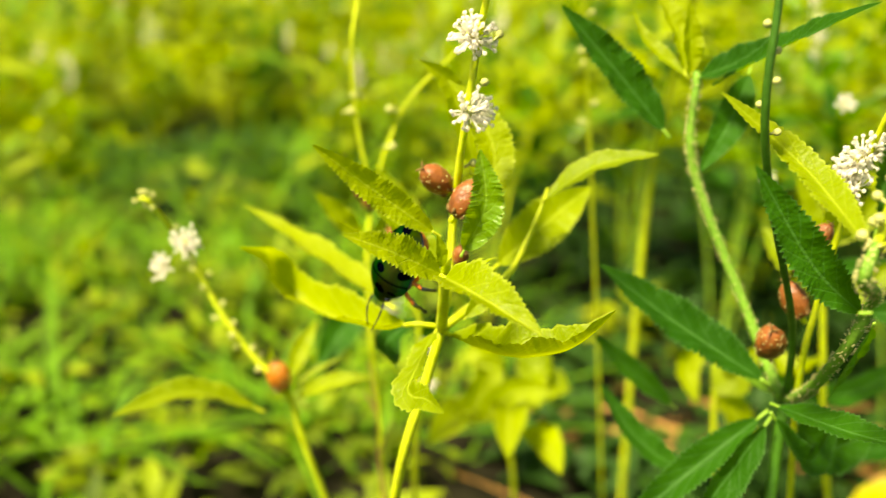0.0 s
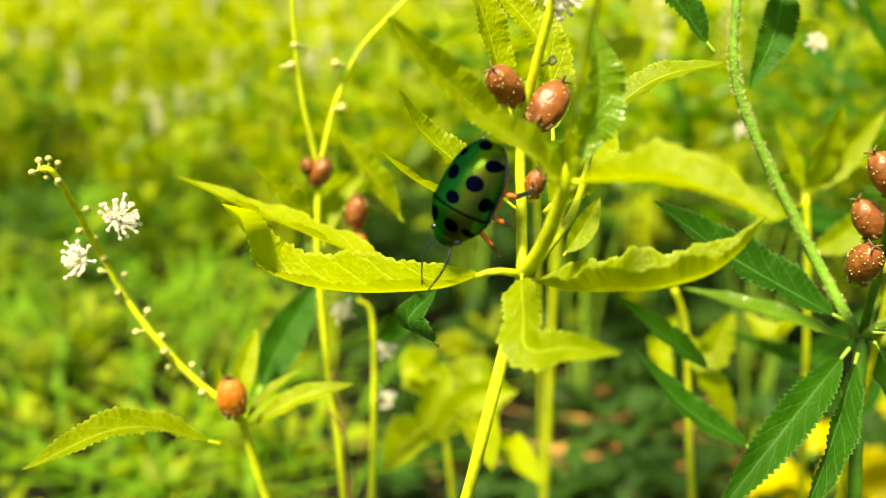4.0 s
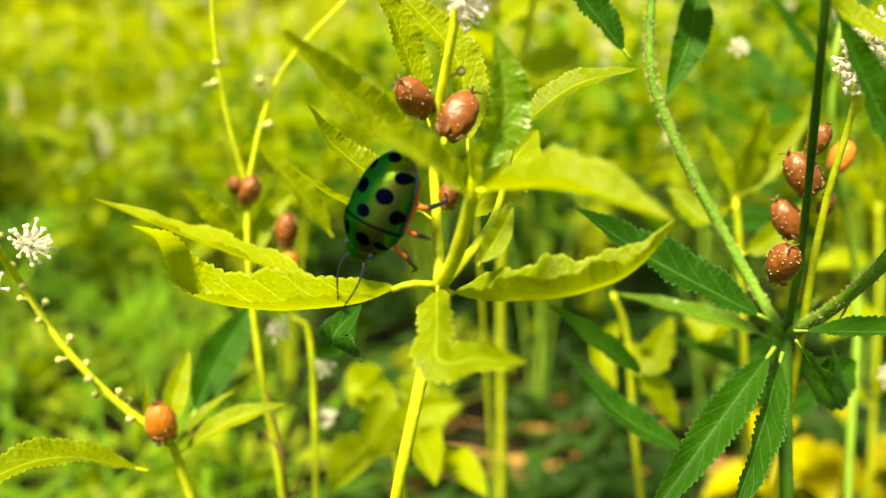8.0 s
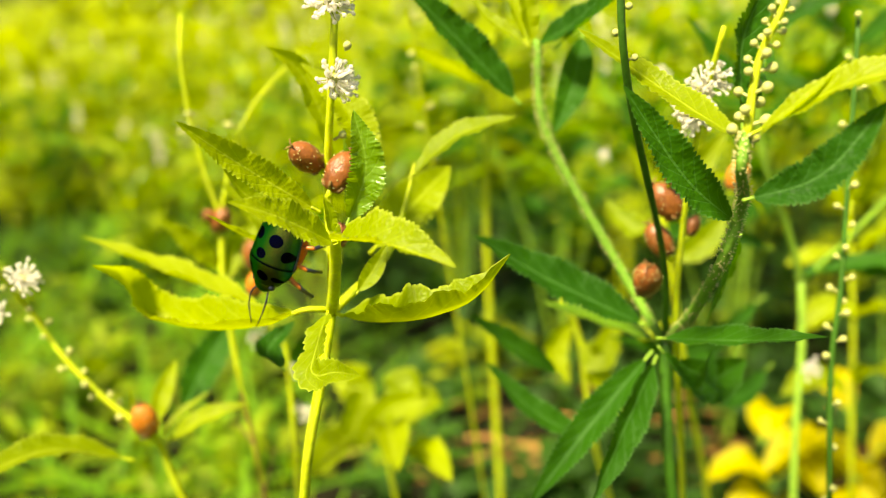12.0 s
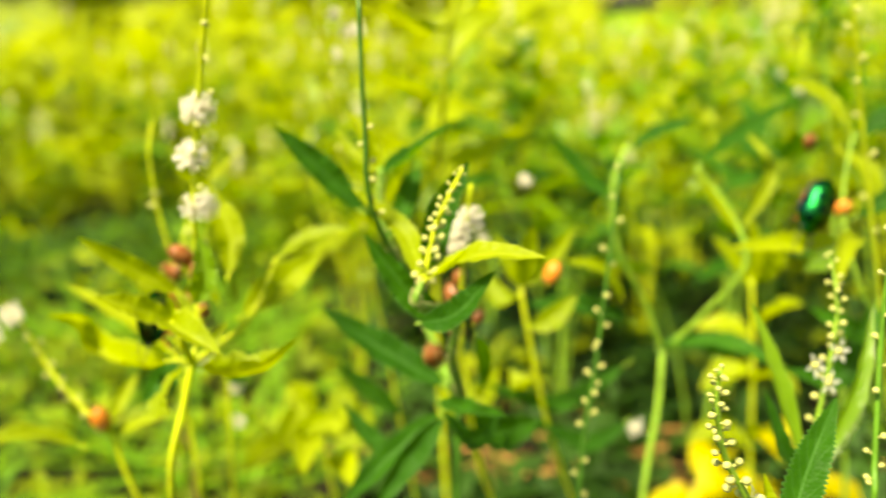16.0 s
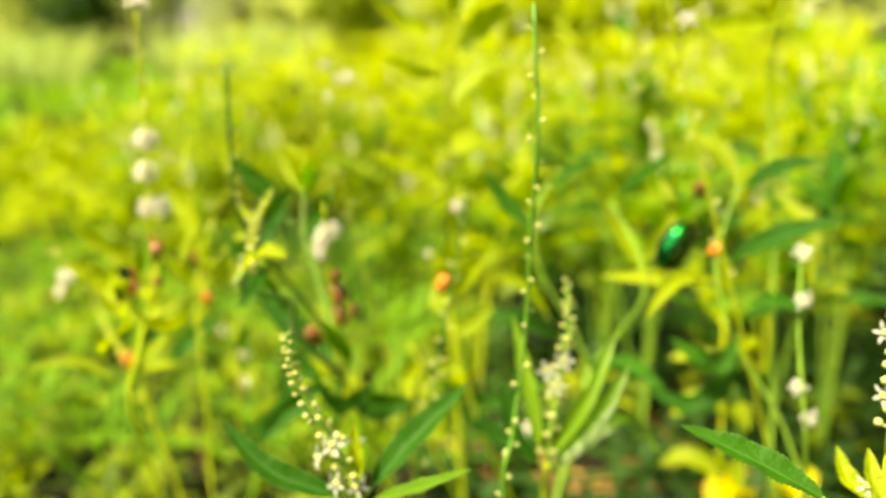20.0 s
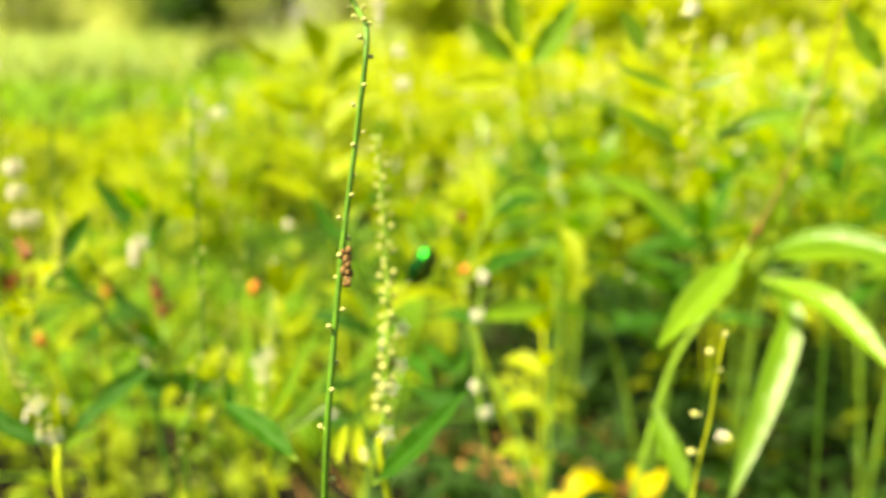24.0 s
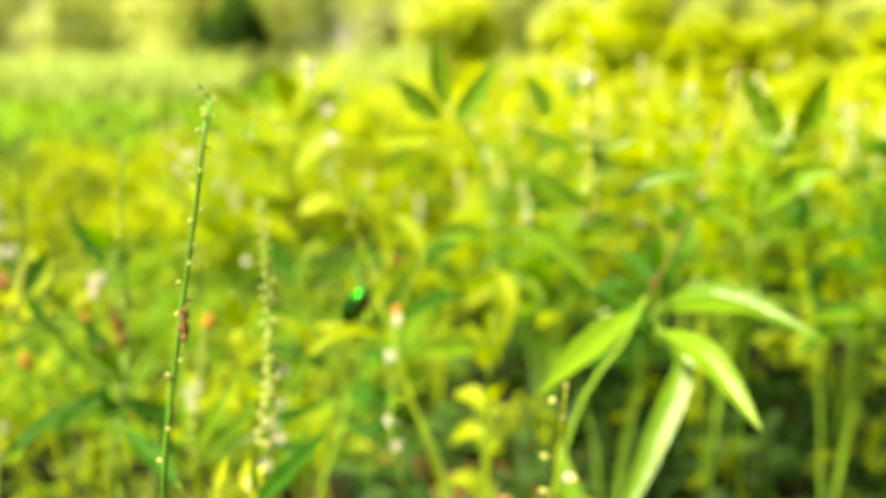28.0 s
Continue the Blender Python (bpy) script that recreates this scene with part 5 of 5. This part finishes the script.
# ---- joined growth that nobody could count ----
def blades(name, label, mat, count, area, heights, widths, bend, seed, keep=None):
    """Grass or straw: narrow three-segment blades as one mesh. area: x0, x1, y0, y1 in metres."""
    rnd = random.Random(seed)
    verts, faces, uvs = [], [], []
    while count > 0:
        count -= 1
        x, y = rnd.uniform(area[0], area[1]), rnd.uniform(area[2], area[3])
        if keep and rnd.random() > keep(x, y):
            continue
        h, w, a = rnd.uniform(*heights), rnd.uniform(*widths), rnd.uniform(0, 6.283)
        lean = rnd.uniform(*bend) * h
        out, side = Vector((math.cos(a), math.sin(a), 0)), Vector((-math.sin(a), math.cos(a), 0))
        n = len(verts)
        for k, s in enumerate((0, 0.4, 0.75, 1)):
            p = Vector((x, y, 0)) + out * lean * s * s + Vector((0, 0, h * s * (1 - 0.25 * s * min(1, lean / h))))
            half = side * w * (1, 0.9, 0.6, 0.08)[k]
            verts += [p - half, p + half]
        for k in range(3):
            faces.append((n + 2 * k, n + 2 * k + 1, n + 2 * k + 3, n + 2 * k + 2))
            uvs += [(0, k / 3), (1, k / 3), (1, (k + 1) / 3), (0, (k + 1) / 3)]
    return stuff_mesh(name, label, mat, verts, faces, uvs, "grass")


def stuff_mesh(name, label, mat, verts, faces, uvs, category):
    me = bpy.data.meshes.new(name)
    me.from_pydata(verts, [], faces)
    layer = me.uv_layers.new(name="UVMap")
    layer.data.foreach_set("uv", np.array(uvs, dtype=np.float32).ravel())
    me.materials.append(mat)
    me.shade_smooth()
    return tagged(new(name, me), label, category, "", "stuff")


def add_leaf(verts, faces, uvs, p, way, up, length, width):
    """A folded eight-face leaf."""
    way = way.normalized()
    side = way.cross(up)
    if side.length < 1e-4:
        side = way.orthogonal()
    side.normalize()
    up = side.cross(way)
    n = len(verts)
    for s, w, drop in ((0, 0.1, 0), (0.3, 0.85, 0.05), (0.6, 0.9, 0.02), (1, 0.04, -0.12)):
        c = p + way * length * s + up * length * drop
        verts += [c - side * width * w * 0.5 + up * width * w * 0.22, c, c + side * width * w * 0.5 + up * width * w * 0.22]
    for k in range(3):
        for j in range(2):
            a = n + 3 * k + j
            faces.append((a, a + 1, a + 4, a + 3))
            uvs += [(j / 2, k / 3), ((j + 1) / 2, k / 3), ((j + 1) / 2, (k + 1) / 3), (j / 2, (k + 1) / 3)]


def herbs(name, label, mat, count, area, heights, lengths, seed, keep=None):
    """Low broad-leaved growth: rosettes and sprigs of folded leaves as one mesh."""
    rnd = random.Random(seed)
    verts, faces, uvs = [], [], []
    for _ in range(count):
        x, y = rnd.uniform(area[0], area[1]), rnd.uniform(area[2], area[3])
        if keep and rnd.random() > keep(x, y):
            continue
        h = rnd.uniform(*heights)
        for k in range(rnd.randrange(3, 7)):
            a = k * 2.4 + rnd.random()
            way = Vector((math.cos(a), math.sin(a), rnd.uniform(-0.3, 0.9)))
            l = rnd.uniform(*lengths)
            add_leaf(verts, faces, uvs, Vector((x, y, h * rnd.uniform(0.5, 1))), way, Vector((rnd.uniform(-0.4, 0.4), rnd.uniform(-0.4, 0.4), 1)), l, l * rnd.uniform(0.28, 0.42))
    return stuff_mesh(name, label, mat, verts, faces, uvs, "undergrowth")


# ---- the thicket of further shrubs ----
LEAF_SHAPES = []
for k in range(6):
    bm = bmesh.new()
    size = 0.021 + 0.003 * k
    line = spline([(0, 0, 0), (0, size * 0.5, size * (0.10 - 0.03 * k)), (0, size, -size * 0.1 * (k % 3))], 6)
    leaf_shape(bm, line, (0, 0, 1), size * (0.30 + 0.02 * (k % 3)), 0.4, 0.04, 0.12, k, 10, 4, 0.1)
    me = bpy.data.meshes.new("leaf")
    bm.to_mesh(me)
    bm.free()
    me.materials.append(LEAF_LIGHT)
    me.materials.append(STEM_LIGHT)
    me.shade_smooth()
    LEAF_SHAPES.append(me)
    for tone in (LEAF_MID, LEAF_DARK):
        other = me.copy()
        other.materials[0] = tone
        LEAF_SHAPES.append(other)


def wild_shrub(seed, height, shoots, leaves, deep):
    """A shrub of upright shoots with whorls of leaves, some tipped with white flowers. Leaves are parts on shared meshes."""
    rnd = random.Random(seed)
    shrub = thing("croton_plant", "leafy shrub with narrow leaves and white flower tips" if not deep else "leafy shrub with deep green narrow leaves", "plant", group="shrubs of the thicket")
    for s in range(shoots):
        a = s * 2.4 + rnd.random()
        spread = rnd.uniform(0.1, 0.45)
        h = height * rnd.uniform(0.75, 1.05)
        pts = [Vector((0, 0, 0)), Vector((math.cos(a) * spread * h * 0.35, math.sin(a) * spread * h * 0.35, h * 0.45)), Vector((math.cos(a) * spread * h * 0.7, math.sin(a) * spread * h * 0.7, h))]
        line = spline(pts, 8)
        bm = bmesh.new()
        tube(bm, line, 0.0012, 0.0006, 6)
        part("stem", bm, STEM_LIGHT if not deep else STEM_DARK, shrub)
        for k in range(leaves):
            u = 0.3 + 0.7 * (k + rnd.random()) / leaves
            i = min(len(line) - 2, int(u * (len(line) - 1)))
            p = line[i].lerp(line[i + 1], rnd.random())
            b = k * 2.4 + rnd.uniform(-0.5, 0.5)
            me = LEAF_SHAPES[3 * rnd.randrange(6) + (2 if rnd.random() < (0.7 if deep else 0.15) else rnd.randrange(2))]
            ob = new("leaf", me)
            ob.parent = shrub
            ob.matrix_basis = Matrix.Translation(p) @ Matrix.Rotation(b, 4, "Z") @ Matrix.Rotation(rnd.uniform(-0.35, 0.95), 4, "X") @ Matrix.Rotation(rnd.uniform(-0.5, 0.5), 4, "Y") @ Matrix.Scale(rnd.uniform(0.8, 1.35), 4)
        if rnd.random() < 0.6:
            top = line[-1]
            bm = bmesh.new()
            tip = top + Vector((rnd.uniform(-0.01, 0.01), rnd.uniform(-0.01, 0.01), 0.035))
            tube(bm, [top, top.lerp(tip, 0.5), tip], 0.0007, 0.0004, 6)
            part("spike", bm, STEM_LIGHT, shrub)
            for k in range(rnd.randrange(2, 5)):
                m = Matrix.Translation(top.lerp(tip, 0.25 + 0.18 * k)) @ turn_to((math.cos(k * 2.4), math.sin(k * 2.4), 0.4)) @ Matrix.Scale(1.1, 4)
                shared("flower", FLOWER_MESHES, (True, k % 3), brush_flower(k % 3, True), shrub, m)
    return shrub


SHRUBS = [wild_shrub(1, 0.22, 5, 15, False), wild_shrub(2, 0.25, 4, 16, False), wild_shrub(3, 0.20, 5, 14, True), wild_shrub(4, 0.27, 5, 14, False), wild_shrub(5, 0.16, 6, 12, False)]
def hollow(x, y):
    """The bare hollow under the nearest shrubs, its shade put into dark leaf and soil colour."""
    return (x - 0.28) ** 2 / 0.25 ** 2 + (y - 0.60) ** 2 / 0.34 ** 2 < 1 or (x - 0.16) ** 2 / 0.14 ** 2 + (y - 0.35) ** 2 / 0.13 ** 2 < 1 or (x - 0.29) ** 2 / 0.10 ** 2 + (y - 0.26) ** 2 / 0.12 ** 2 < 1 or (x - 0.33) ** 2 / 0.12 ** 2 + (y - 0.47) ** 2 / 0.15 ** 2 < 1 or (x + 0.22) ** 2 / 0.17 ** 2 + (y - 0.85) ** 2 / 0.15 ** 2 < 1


SPOTS = [(0.35, 0.17), (0.42, 0.24)]
SPOTS += [(0.2, 0.55), (0.13, 0.56), (0.27, 0.66), (0.34, 0.68), (0.42, 0.62), (0.06, 0.66)]
rnd = random.Random(77)
tries = 0
while len(SPOTS) < 60 and tries < 4000:
    tries += 1
    u = rnd.random()
    y = 0.25 + 1.1 * u ** 1.4
    x = rnd.uniform(-0.35 - 0.3 * y, 0.42 + 0.5 * y)
    if x < 0.06 and y < 0.7 or (x < -0.05 and rnd.random() < 0.55) or hollow(x, y):
        continue
    if any((x - a) ** 2 + (y - b) ** 2 < (0.045 + 0.04 * y) ** 2 for a, b in SPOTS):
        continue
    SPOTS.append((x, y))
for k, (x, y) in enumerate(SPOTS):
    copy_thing(SHRUBS[k % 5], pose(x, y, -0.002, 0, 0, rnd.uniform(0, 360)) @ Matrix.Scale(0.5 if k < 2 else 1.0, 4))
for one in SHRUBS:
    for o in (*one.children_recursive, one):
        bpy.data.objects.remove(o)

# the nearer shrubs that arch over the shaded hollow
BLADES = []
for k in range(5):
    for tone in (LEAF_LIGHT, LEAF_MID, LEAF_DARK):
        bm = bmesh.new()
        size = 0.030 + 0.004 * k
        line = spline([(0, 0, 0), (0, size * 0.5, size * (0.16 - 0.05 * k)), (0, size, -size * 0.12 * (k % 3))], 6)
        leaf_shape(bm, line, (0, 0, 1), size * (0.24 + 0.025 * (k % 3)), 0.45, 0.05, 0.14, k, 18, 4, 0.08)
        me = bpy.data.meshes.new("leaf")
        bm.to_mesh(me)
        bm.free()
        me.materials.append(tone)
        me.materials.append(STEM_LIGHT)
        me.shade_smooth()
        BLADES.append(me)


def arching_shrub(place, height, shoots, tone, seed):
    """A shrub with bare stalks below and whorls of leaves in its upper part, some shoots ending in a flower spike."""
    rnd = random.Random(seed)
    shrub = thing("croton_plant", "tall shrub with bare stalks and leaf whorls at the top", "plant", place, "shrubs of the thicket")
    for s in range(shoots):
        a, h = s * 2.4 + rnd.random(), height * rnd.uniform(0.8, 1.08)
        spread = rnd.uniform(0.1, 0.3) * h
        line = spline([(0, 0, 0), (math.cos(a) * spread * 0.3, math.sin(a) * spread * 0.3, h * 0.5), (math.cos(a) * spread, math.sin(a) * spread, h)], 9)
        bm = bmesh.new()
        tube(bm, line, 0.0009, 0.0005, 7, 0.1)
        part("stem", bm, STEM_PALE if tone else STEM_LIGHT, shrub)
        for node, u in enumerate((0.7, 0.79, 0.87, 0.94, 1.0)):
            p = line[min(len(line) - 1, int(u * (len(line) - 1)))]
            for j in range(3 if node < 3 else 4):
                b = node * 1.1 + j * 6.283 / (3 if node < 3 else 4) + rnd.uniform(-0.3, 0.3)
                pick = tone if rnd.random() < 0.75 else rnd.randrange(3)
                ob = new("leaf", BLADES[3 * rnd.randrange(5) + pick])
                ob.parent = shrub
                ob.matrix_basis = Matrix.Translation(p) @ Matrix.Rotation(b, 4, "Z") @ Matrix.Rotation(rnd.uniform(-0.2, 0.5) + 0.12 * node, 4, "X") @ Matrix.Rotation(rnd.uniform(-0.4, 0.4), 4, "Y") @ Matrix.Scale(rnd.uniform(0.75, 1.15) * (1.1 - 0.1 * node), 4)
        if rnd.random() < 0.55:
            top = line[-1]
            tip = top + Vector((rnd.uniform(-0.008, 0.008), rnd.uniform(-0.008, 0.008), 0.04))
            bm = bmesh.new()
            tube(bm, [top, top.lerp(tip, 0.5), tip], 0.0007, 0.0004, 6)
            part("spike", bm, STEM_LIGHT, shrub)
            for k in range(rnd.randrange(2, 6)):
                m = Matrix.Translation(top.lerp(tip, 0.1 + 0.18 * k)) @ turn_to((math.cos(k * 2.4), math.sin(k * 2.4), 0.4)) @ Matrix.Scale(1.0, 4)
                shared("flower", FLOWER_MESHES, (True, k % 3), brush_flower(k % 3, True), shrub, m)


for k, (x, y, h, shoots, tone) in enumerate((
        (0.155, 0.420, 0.235, 4, 1), (0.215, 0.345, 0.215, 3, 2), (0.265, 0.420, 0.25, 4, 1), (0.335, 0.370, 0.235, 3, 2), (0.400, 0.440, 0.26, 4, 1),
        (0.030, 0.520, 0.215, 4, 0), (0.245, 0.520, 0.26, 4, 0), (0.125, 0.520, 0.245, 4, 2), (0.350, 0.540, 0.27, 4, 2), (0.480, 0.540, 0.27, 4, 0))):
    arching_shrub((x, y, -0.002), h, shoots, tone, 300 + k)

# low growth, grass and straw
def gap(x, y):
    """Patches of growth with bare dark gaps between, and a bare shaded hollow under the middle shrubs."""
    if x < 0.05 and y < 0.42:
        return 0.28 if x < -0.03 else 0.08
    if hollow(x, y):
        return 0.02
    return 0.04 + 0.96 * max(0.0, min(1.0, 0.40 + 3.0 * noise.noise(Vector((x * 8, y * 6, 3.0)))))


def mounds(name, label, mat, spots, lengths, leaves, seed):
    """Rounded clumps of leaves on the ground, joined. spots: x, y, radius, height in metres."""
    rnd = random.Random(seed)
    verts, faces, uvs = [], [], []
    for x, y, r, h in spots:
        for _ in range(leaves):
            a, u = rnd.uniform(0, 6.283), math.sqrt(rnd.random())
            z = h * math.sqrt(max(0.0, 1 - u * u)) * rnd.uniform(0.55, 1.08) + 0.004
            p = Vector((x + r * u * math.cos(a), y + r * u * math.sin(a), z))
            way = Vector((math.cos(a) * (0.3 + u), math.sin(a) * (0.3 + u), rnd.uniform(-0.1, 0.9))) + Vector((rnd.gauss(0, 0.4), rnd.gauss(0, 0.4), 0))
            l = rnd.uniform(*lengths)
            add_leaf(verts, faces, uvs, p, way, Vector((rnd.uniform(-0.4, 0.4), rnd.uniform(-0.4, 0.4), 1)), l, l * rnd.uniform(0.3, 0.46))
    return stuff_mesh(name, label, mat, verts, faces, uvs, "undergrowth")


def mound_spots(count, area, radii, heights, apart, seed, keep=None):
    """Places for clumps that leave gaps between one another; they grow with the distance."""
    rnd = random.Random(seed)
    got = []
    for _ in range(count * 12):
        x, y = rnd.uniform(area[0], area[1]), rnd.uniform(area[2], area[3])
        r, h = rnd.uniform(*radii), rnd.uniform(*heights)
        if len(got) >= count or hollow(x, y) or (keep and not keep(x, y)):
            continue
        if all((x - a) ** 2 + (y - b) ** 2 > (apart * (r + c)) ** 2 for a, b, c, _ in got):
            got.append((x, y, r, h))
    return got


def bare_way(x, y):
    """The trodden pale strip beyond the thicket."""
    return y > 1.9 and 0.30 * y < x < 0.30 * y + 0.9


# Part of the shade between these clumps lies in their leaf colour.
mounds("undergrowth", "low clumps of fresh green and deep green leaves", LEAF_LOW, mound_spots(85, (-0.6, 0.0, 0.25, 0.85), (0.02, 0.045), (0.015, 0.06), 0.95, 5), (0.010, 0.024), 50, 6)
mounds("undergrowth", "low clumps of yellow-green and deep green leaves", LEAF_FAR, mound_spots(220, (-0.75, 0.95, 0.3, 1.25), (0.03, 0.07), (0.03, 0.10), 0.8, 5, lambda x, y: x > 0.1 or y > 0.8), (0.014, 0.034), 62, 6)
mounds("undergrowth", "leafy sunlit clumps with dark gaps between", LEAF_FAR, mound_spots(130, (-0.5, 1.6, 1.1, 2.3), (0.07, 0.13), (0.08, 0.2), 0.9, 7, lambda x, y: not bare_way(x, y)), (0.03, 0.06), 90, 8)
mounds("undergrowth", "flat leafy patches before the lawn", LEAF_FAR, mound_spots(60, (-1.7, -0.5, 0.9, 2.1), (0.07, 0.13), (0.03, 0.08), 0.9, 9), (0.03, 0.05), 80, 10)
# Dark leaf colour takes the place of shade cast into the hollow.
herbs("undergrowth", "leaves low in the hollow, darkened for its shade", LEAF_DEEP_SHADE, 2200, (-0.42, 0.54, 0.2, 1.0), (0.004, 0.04), (0.012, 0.028), 15, lambda x, y: 1.0 if hollow(x, y) else 0.0)
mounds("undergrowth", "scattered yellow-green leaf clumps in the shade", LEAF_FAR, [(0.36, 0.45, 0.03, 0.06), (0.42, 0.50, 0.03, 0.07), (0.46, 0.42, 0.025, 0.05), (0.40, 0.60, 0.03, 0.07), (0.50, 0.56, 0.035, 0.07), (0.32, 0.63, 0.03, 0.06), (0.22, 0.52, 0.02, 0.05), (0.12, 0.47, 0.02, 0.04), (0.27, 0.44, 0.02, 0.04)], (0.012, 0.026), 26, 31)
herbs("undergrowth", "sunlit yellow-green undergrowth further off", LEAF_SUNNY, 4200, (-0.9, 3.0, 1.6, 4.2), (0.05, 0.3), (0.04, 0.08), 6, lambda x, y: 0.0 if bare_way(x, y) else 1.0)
blades("grass", "fine green grass between the shrubs", GRASS, 24000, (-1.6, 1.8, 0.14, 2.2), (0.02, 0.07), (0.0009, 0.0022), (0.3, 2.2), 7, lambda x, y: 0.012 if hollow(x, y) or (x < 0.05 and y < 0.36) else gap(x + 3, y) ** 2)
blades("grass", "long arching green grass low among the herbs", GRASS, 2600, (-0.65, -0.03, 0.25, 0.95), (0.03, 0.08), (0.0012, 0.0028), (0.8, 2.6), 27, lambda x, y: 1.0 if noise.noise(Vector((x * 14, y * 9, 5.0))) > 0.08 else 0.05)
blades("grass", "short green grass behind and beside the shrubs", GRASS, 16000, (-2.6, 3.0, -2.4, 1.9), (0.02, 0.06), (0.002, 0.004), (0.3, 1.8), 37, lambda x, y: 0.0 if -0.8 < x < 1.1 and y > 0.02 else 1.0)
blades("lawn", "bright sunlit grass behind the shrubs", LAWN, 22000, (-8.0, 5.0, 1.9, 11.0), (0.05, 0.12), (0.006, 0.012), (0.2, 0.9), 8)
blades("tall_grass", "tall pale drooping grass behind the lawn", TALL_GRASS, 2600, (-7.5, -1.6, 4.2, 7.0), (0.2, 0.55), (0.008, 0.018), (0.6, 1.5), 19, lambda x, y: 0.0 if abs(x + 0.62 * y) < 0.28 else 1.0)
def dry_stalk(place, yaw, length, r, seed):
    """A dead stalk lying on the soil."""
    rnd = random.Random(seed)
    one = thing("dry_stalk", "dead straw-orange stalk lying on the soil", "dead stalk", place, "dead stalks")
    along = Vector((math.cos(radians(yaw)), math.sin(radians(yaw)), 0))
    line = [along * length * (k / 5 - 0.5) + Vector((0, 0, r + 0.004 + rnd.uniform(0, 0.006))) + Vector((rnd.uniform(-1, 1), rnd.uniform(-1, 1), 0)) * 0.004 for k in range(6)]
    bm = bmesh.new()
    tube(bm, spline(line, 4), r, r * 0.7, 8, 0.15)
    for k in (1, 2, 4):
        ball(bm, line[k], r * 1.15, (1, 1, 0.9), None, 5, 8)
    part("stalk", bm, STALK_DRY, one)


for k, (x, y, yaw, length, r) in enumerate(((0.150, 0.378, 4, 0.13, 0.0021), (0.165, 0.352, -8, 0.12, 0.0018), (0.130, 0.366, 12, 0.10, 0.0016), (0.185, 0.335, 3, 0.11, 0.0017), (0.105, 0.392, -14, 0.12, 0.0014), (0.225, 0.345, 9, 0.12, 0.0019), (0.205, 0.40, -5, 0.14, 0.0016), (0.06, 0.42, 7, 0.1, 0.0014), (0.27, 0.37, -16, 0.11, 0.0016), (0.33, 0.34, 6, 0.12, 0.0018))):
    dry_stalk((x, y, 0), yaw, length, r, k)
blades("straw", "dry orange straw lying on the soil", STRAW, 30, (0.03, 0.34, 0.25, 0.46), (0.008, 0.016), (0.0006, 0.0016), (5.0, 12.0), 9)


def tree_row(name, label, count, xs, y, height, leaf_size, seed, leaves, mat=None):
    """Bushes and trees behind the lawn: trunk, and a crown of many folded leaves in uneven clumps."""
    rnd = random.Random(seed)
    for k in range(count):
        x = xs[0] + (xs[1] - xs[0]) * (k + rnd.uniform(0.2, 0.8)) / count
        yy, h = y * rnd.uniform(0.85, 1.2), height * rnd.uniform(0.75, 1.2)
        if bare_way(x, yy) and h < 3:
            continue
        tree = thing(name, label, "tree", (x, yy, 0), group="trees behind the lawn")
        bm = bmesh.new()
        tube(bm, spline([(0, 0, 0), (0.03, 0, h * 0.4), (-0.02, 0.03, h * 0.8)], 5), h * 0.03, h * 0.01, 8, 0.2)
        for j in range(6):
            a = j * 2.4
            s = Vector((0, 0, h * (0.25 + 0.08 * j)))
            tube(bm, spline([s, s + Vector((math.cos(a), math.sin(a), 0.6)) * h * 0.15, s + Vector((math.cos(a), math.sin(a), 0.9)) * h * 0.3], 4), h * 0.012, h * 0.004, 6)
        part("trunk", bm, STEM_BROWN, tree)
        verts, faces, uvs = [], [], []
        for _ in range(26):
            a, z = rnd.uniform(0, 6.283), rnd.uniform(0.12, 1.0)
            r = h * 0.36 * rnd.uniform(0.3, 1) * math.sqrt(max(0.05, 1 - (z - 0.45) ** 2 * 2.6))
            c = Vector((r * math.cos(a), r * math.sin(a), h * z))
            for _ in range(leaves // 26):
                d = Vector((rnd.gauss(0, 1), rnd.gauss(0, 1), rnd.gauss(0, 0.7)))
                p = c + d * h * 0.06
                add_leaf(verts, faces, uvs, p, d + Vector((0, 0, -0.3)), Vector((0, 0, 1)), leaf_size * rnd.uniform(0.7, 1.3), leaf_size * 0.4)
        crown = stuff_mesh("crown", "", mat or LEAF_SUNNY, verts, faces, uvs, "")
        crown.parent = tree
        del crown["kind"]


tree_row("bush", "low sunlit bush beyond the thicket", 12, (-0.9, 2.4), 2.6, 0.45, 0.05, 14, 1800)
tree_row("bush", "leafy bush beside the lawn, haze in its colour", 12, (-1.2, 4.5), 4.8, 0.6, 0.06, 12, 2200, LEAF_HAZY)
tree_row("bush", "dark green bush behind the pale grass", 1, (-4.9, -4.1), 7.4, 0.8, 0.08, 15, 3000, LEAF_DEEP_SHADE)
tree_row("tree", "leafy tree at the far lawn edge, haze in its colour", 34, (-17, 14), 13.0, 2.2, 0.16, 13, 1800, LEAF_HAZY)
tree_row("tree", "leafy tree at the far lawn edge, haze in its colour", 30, (-22, 18), 17.0, 3.4, 0.22, 16, 1600, LEAF_HAZY)
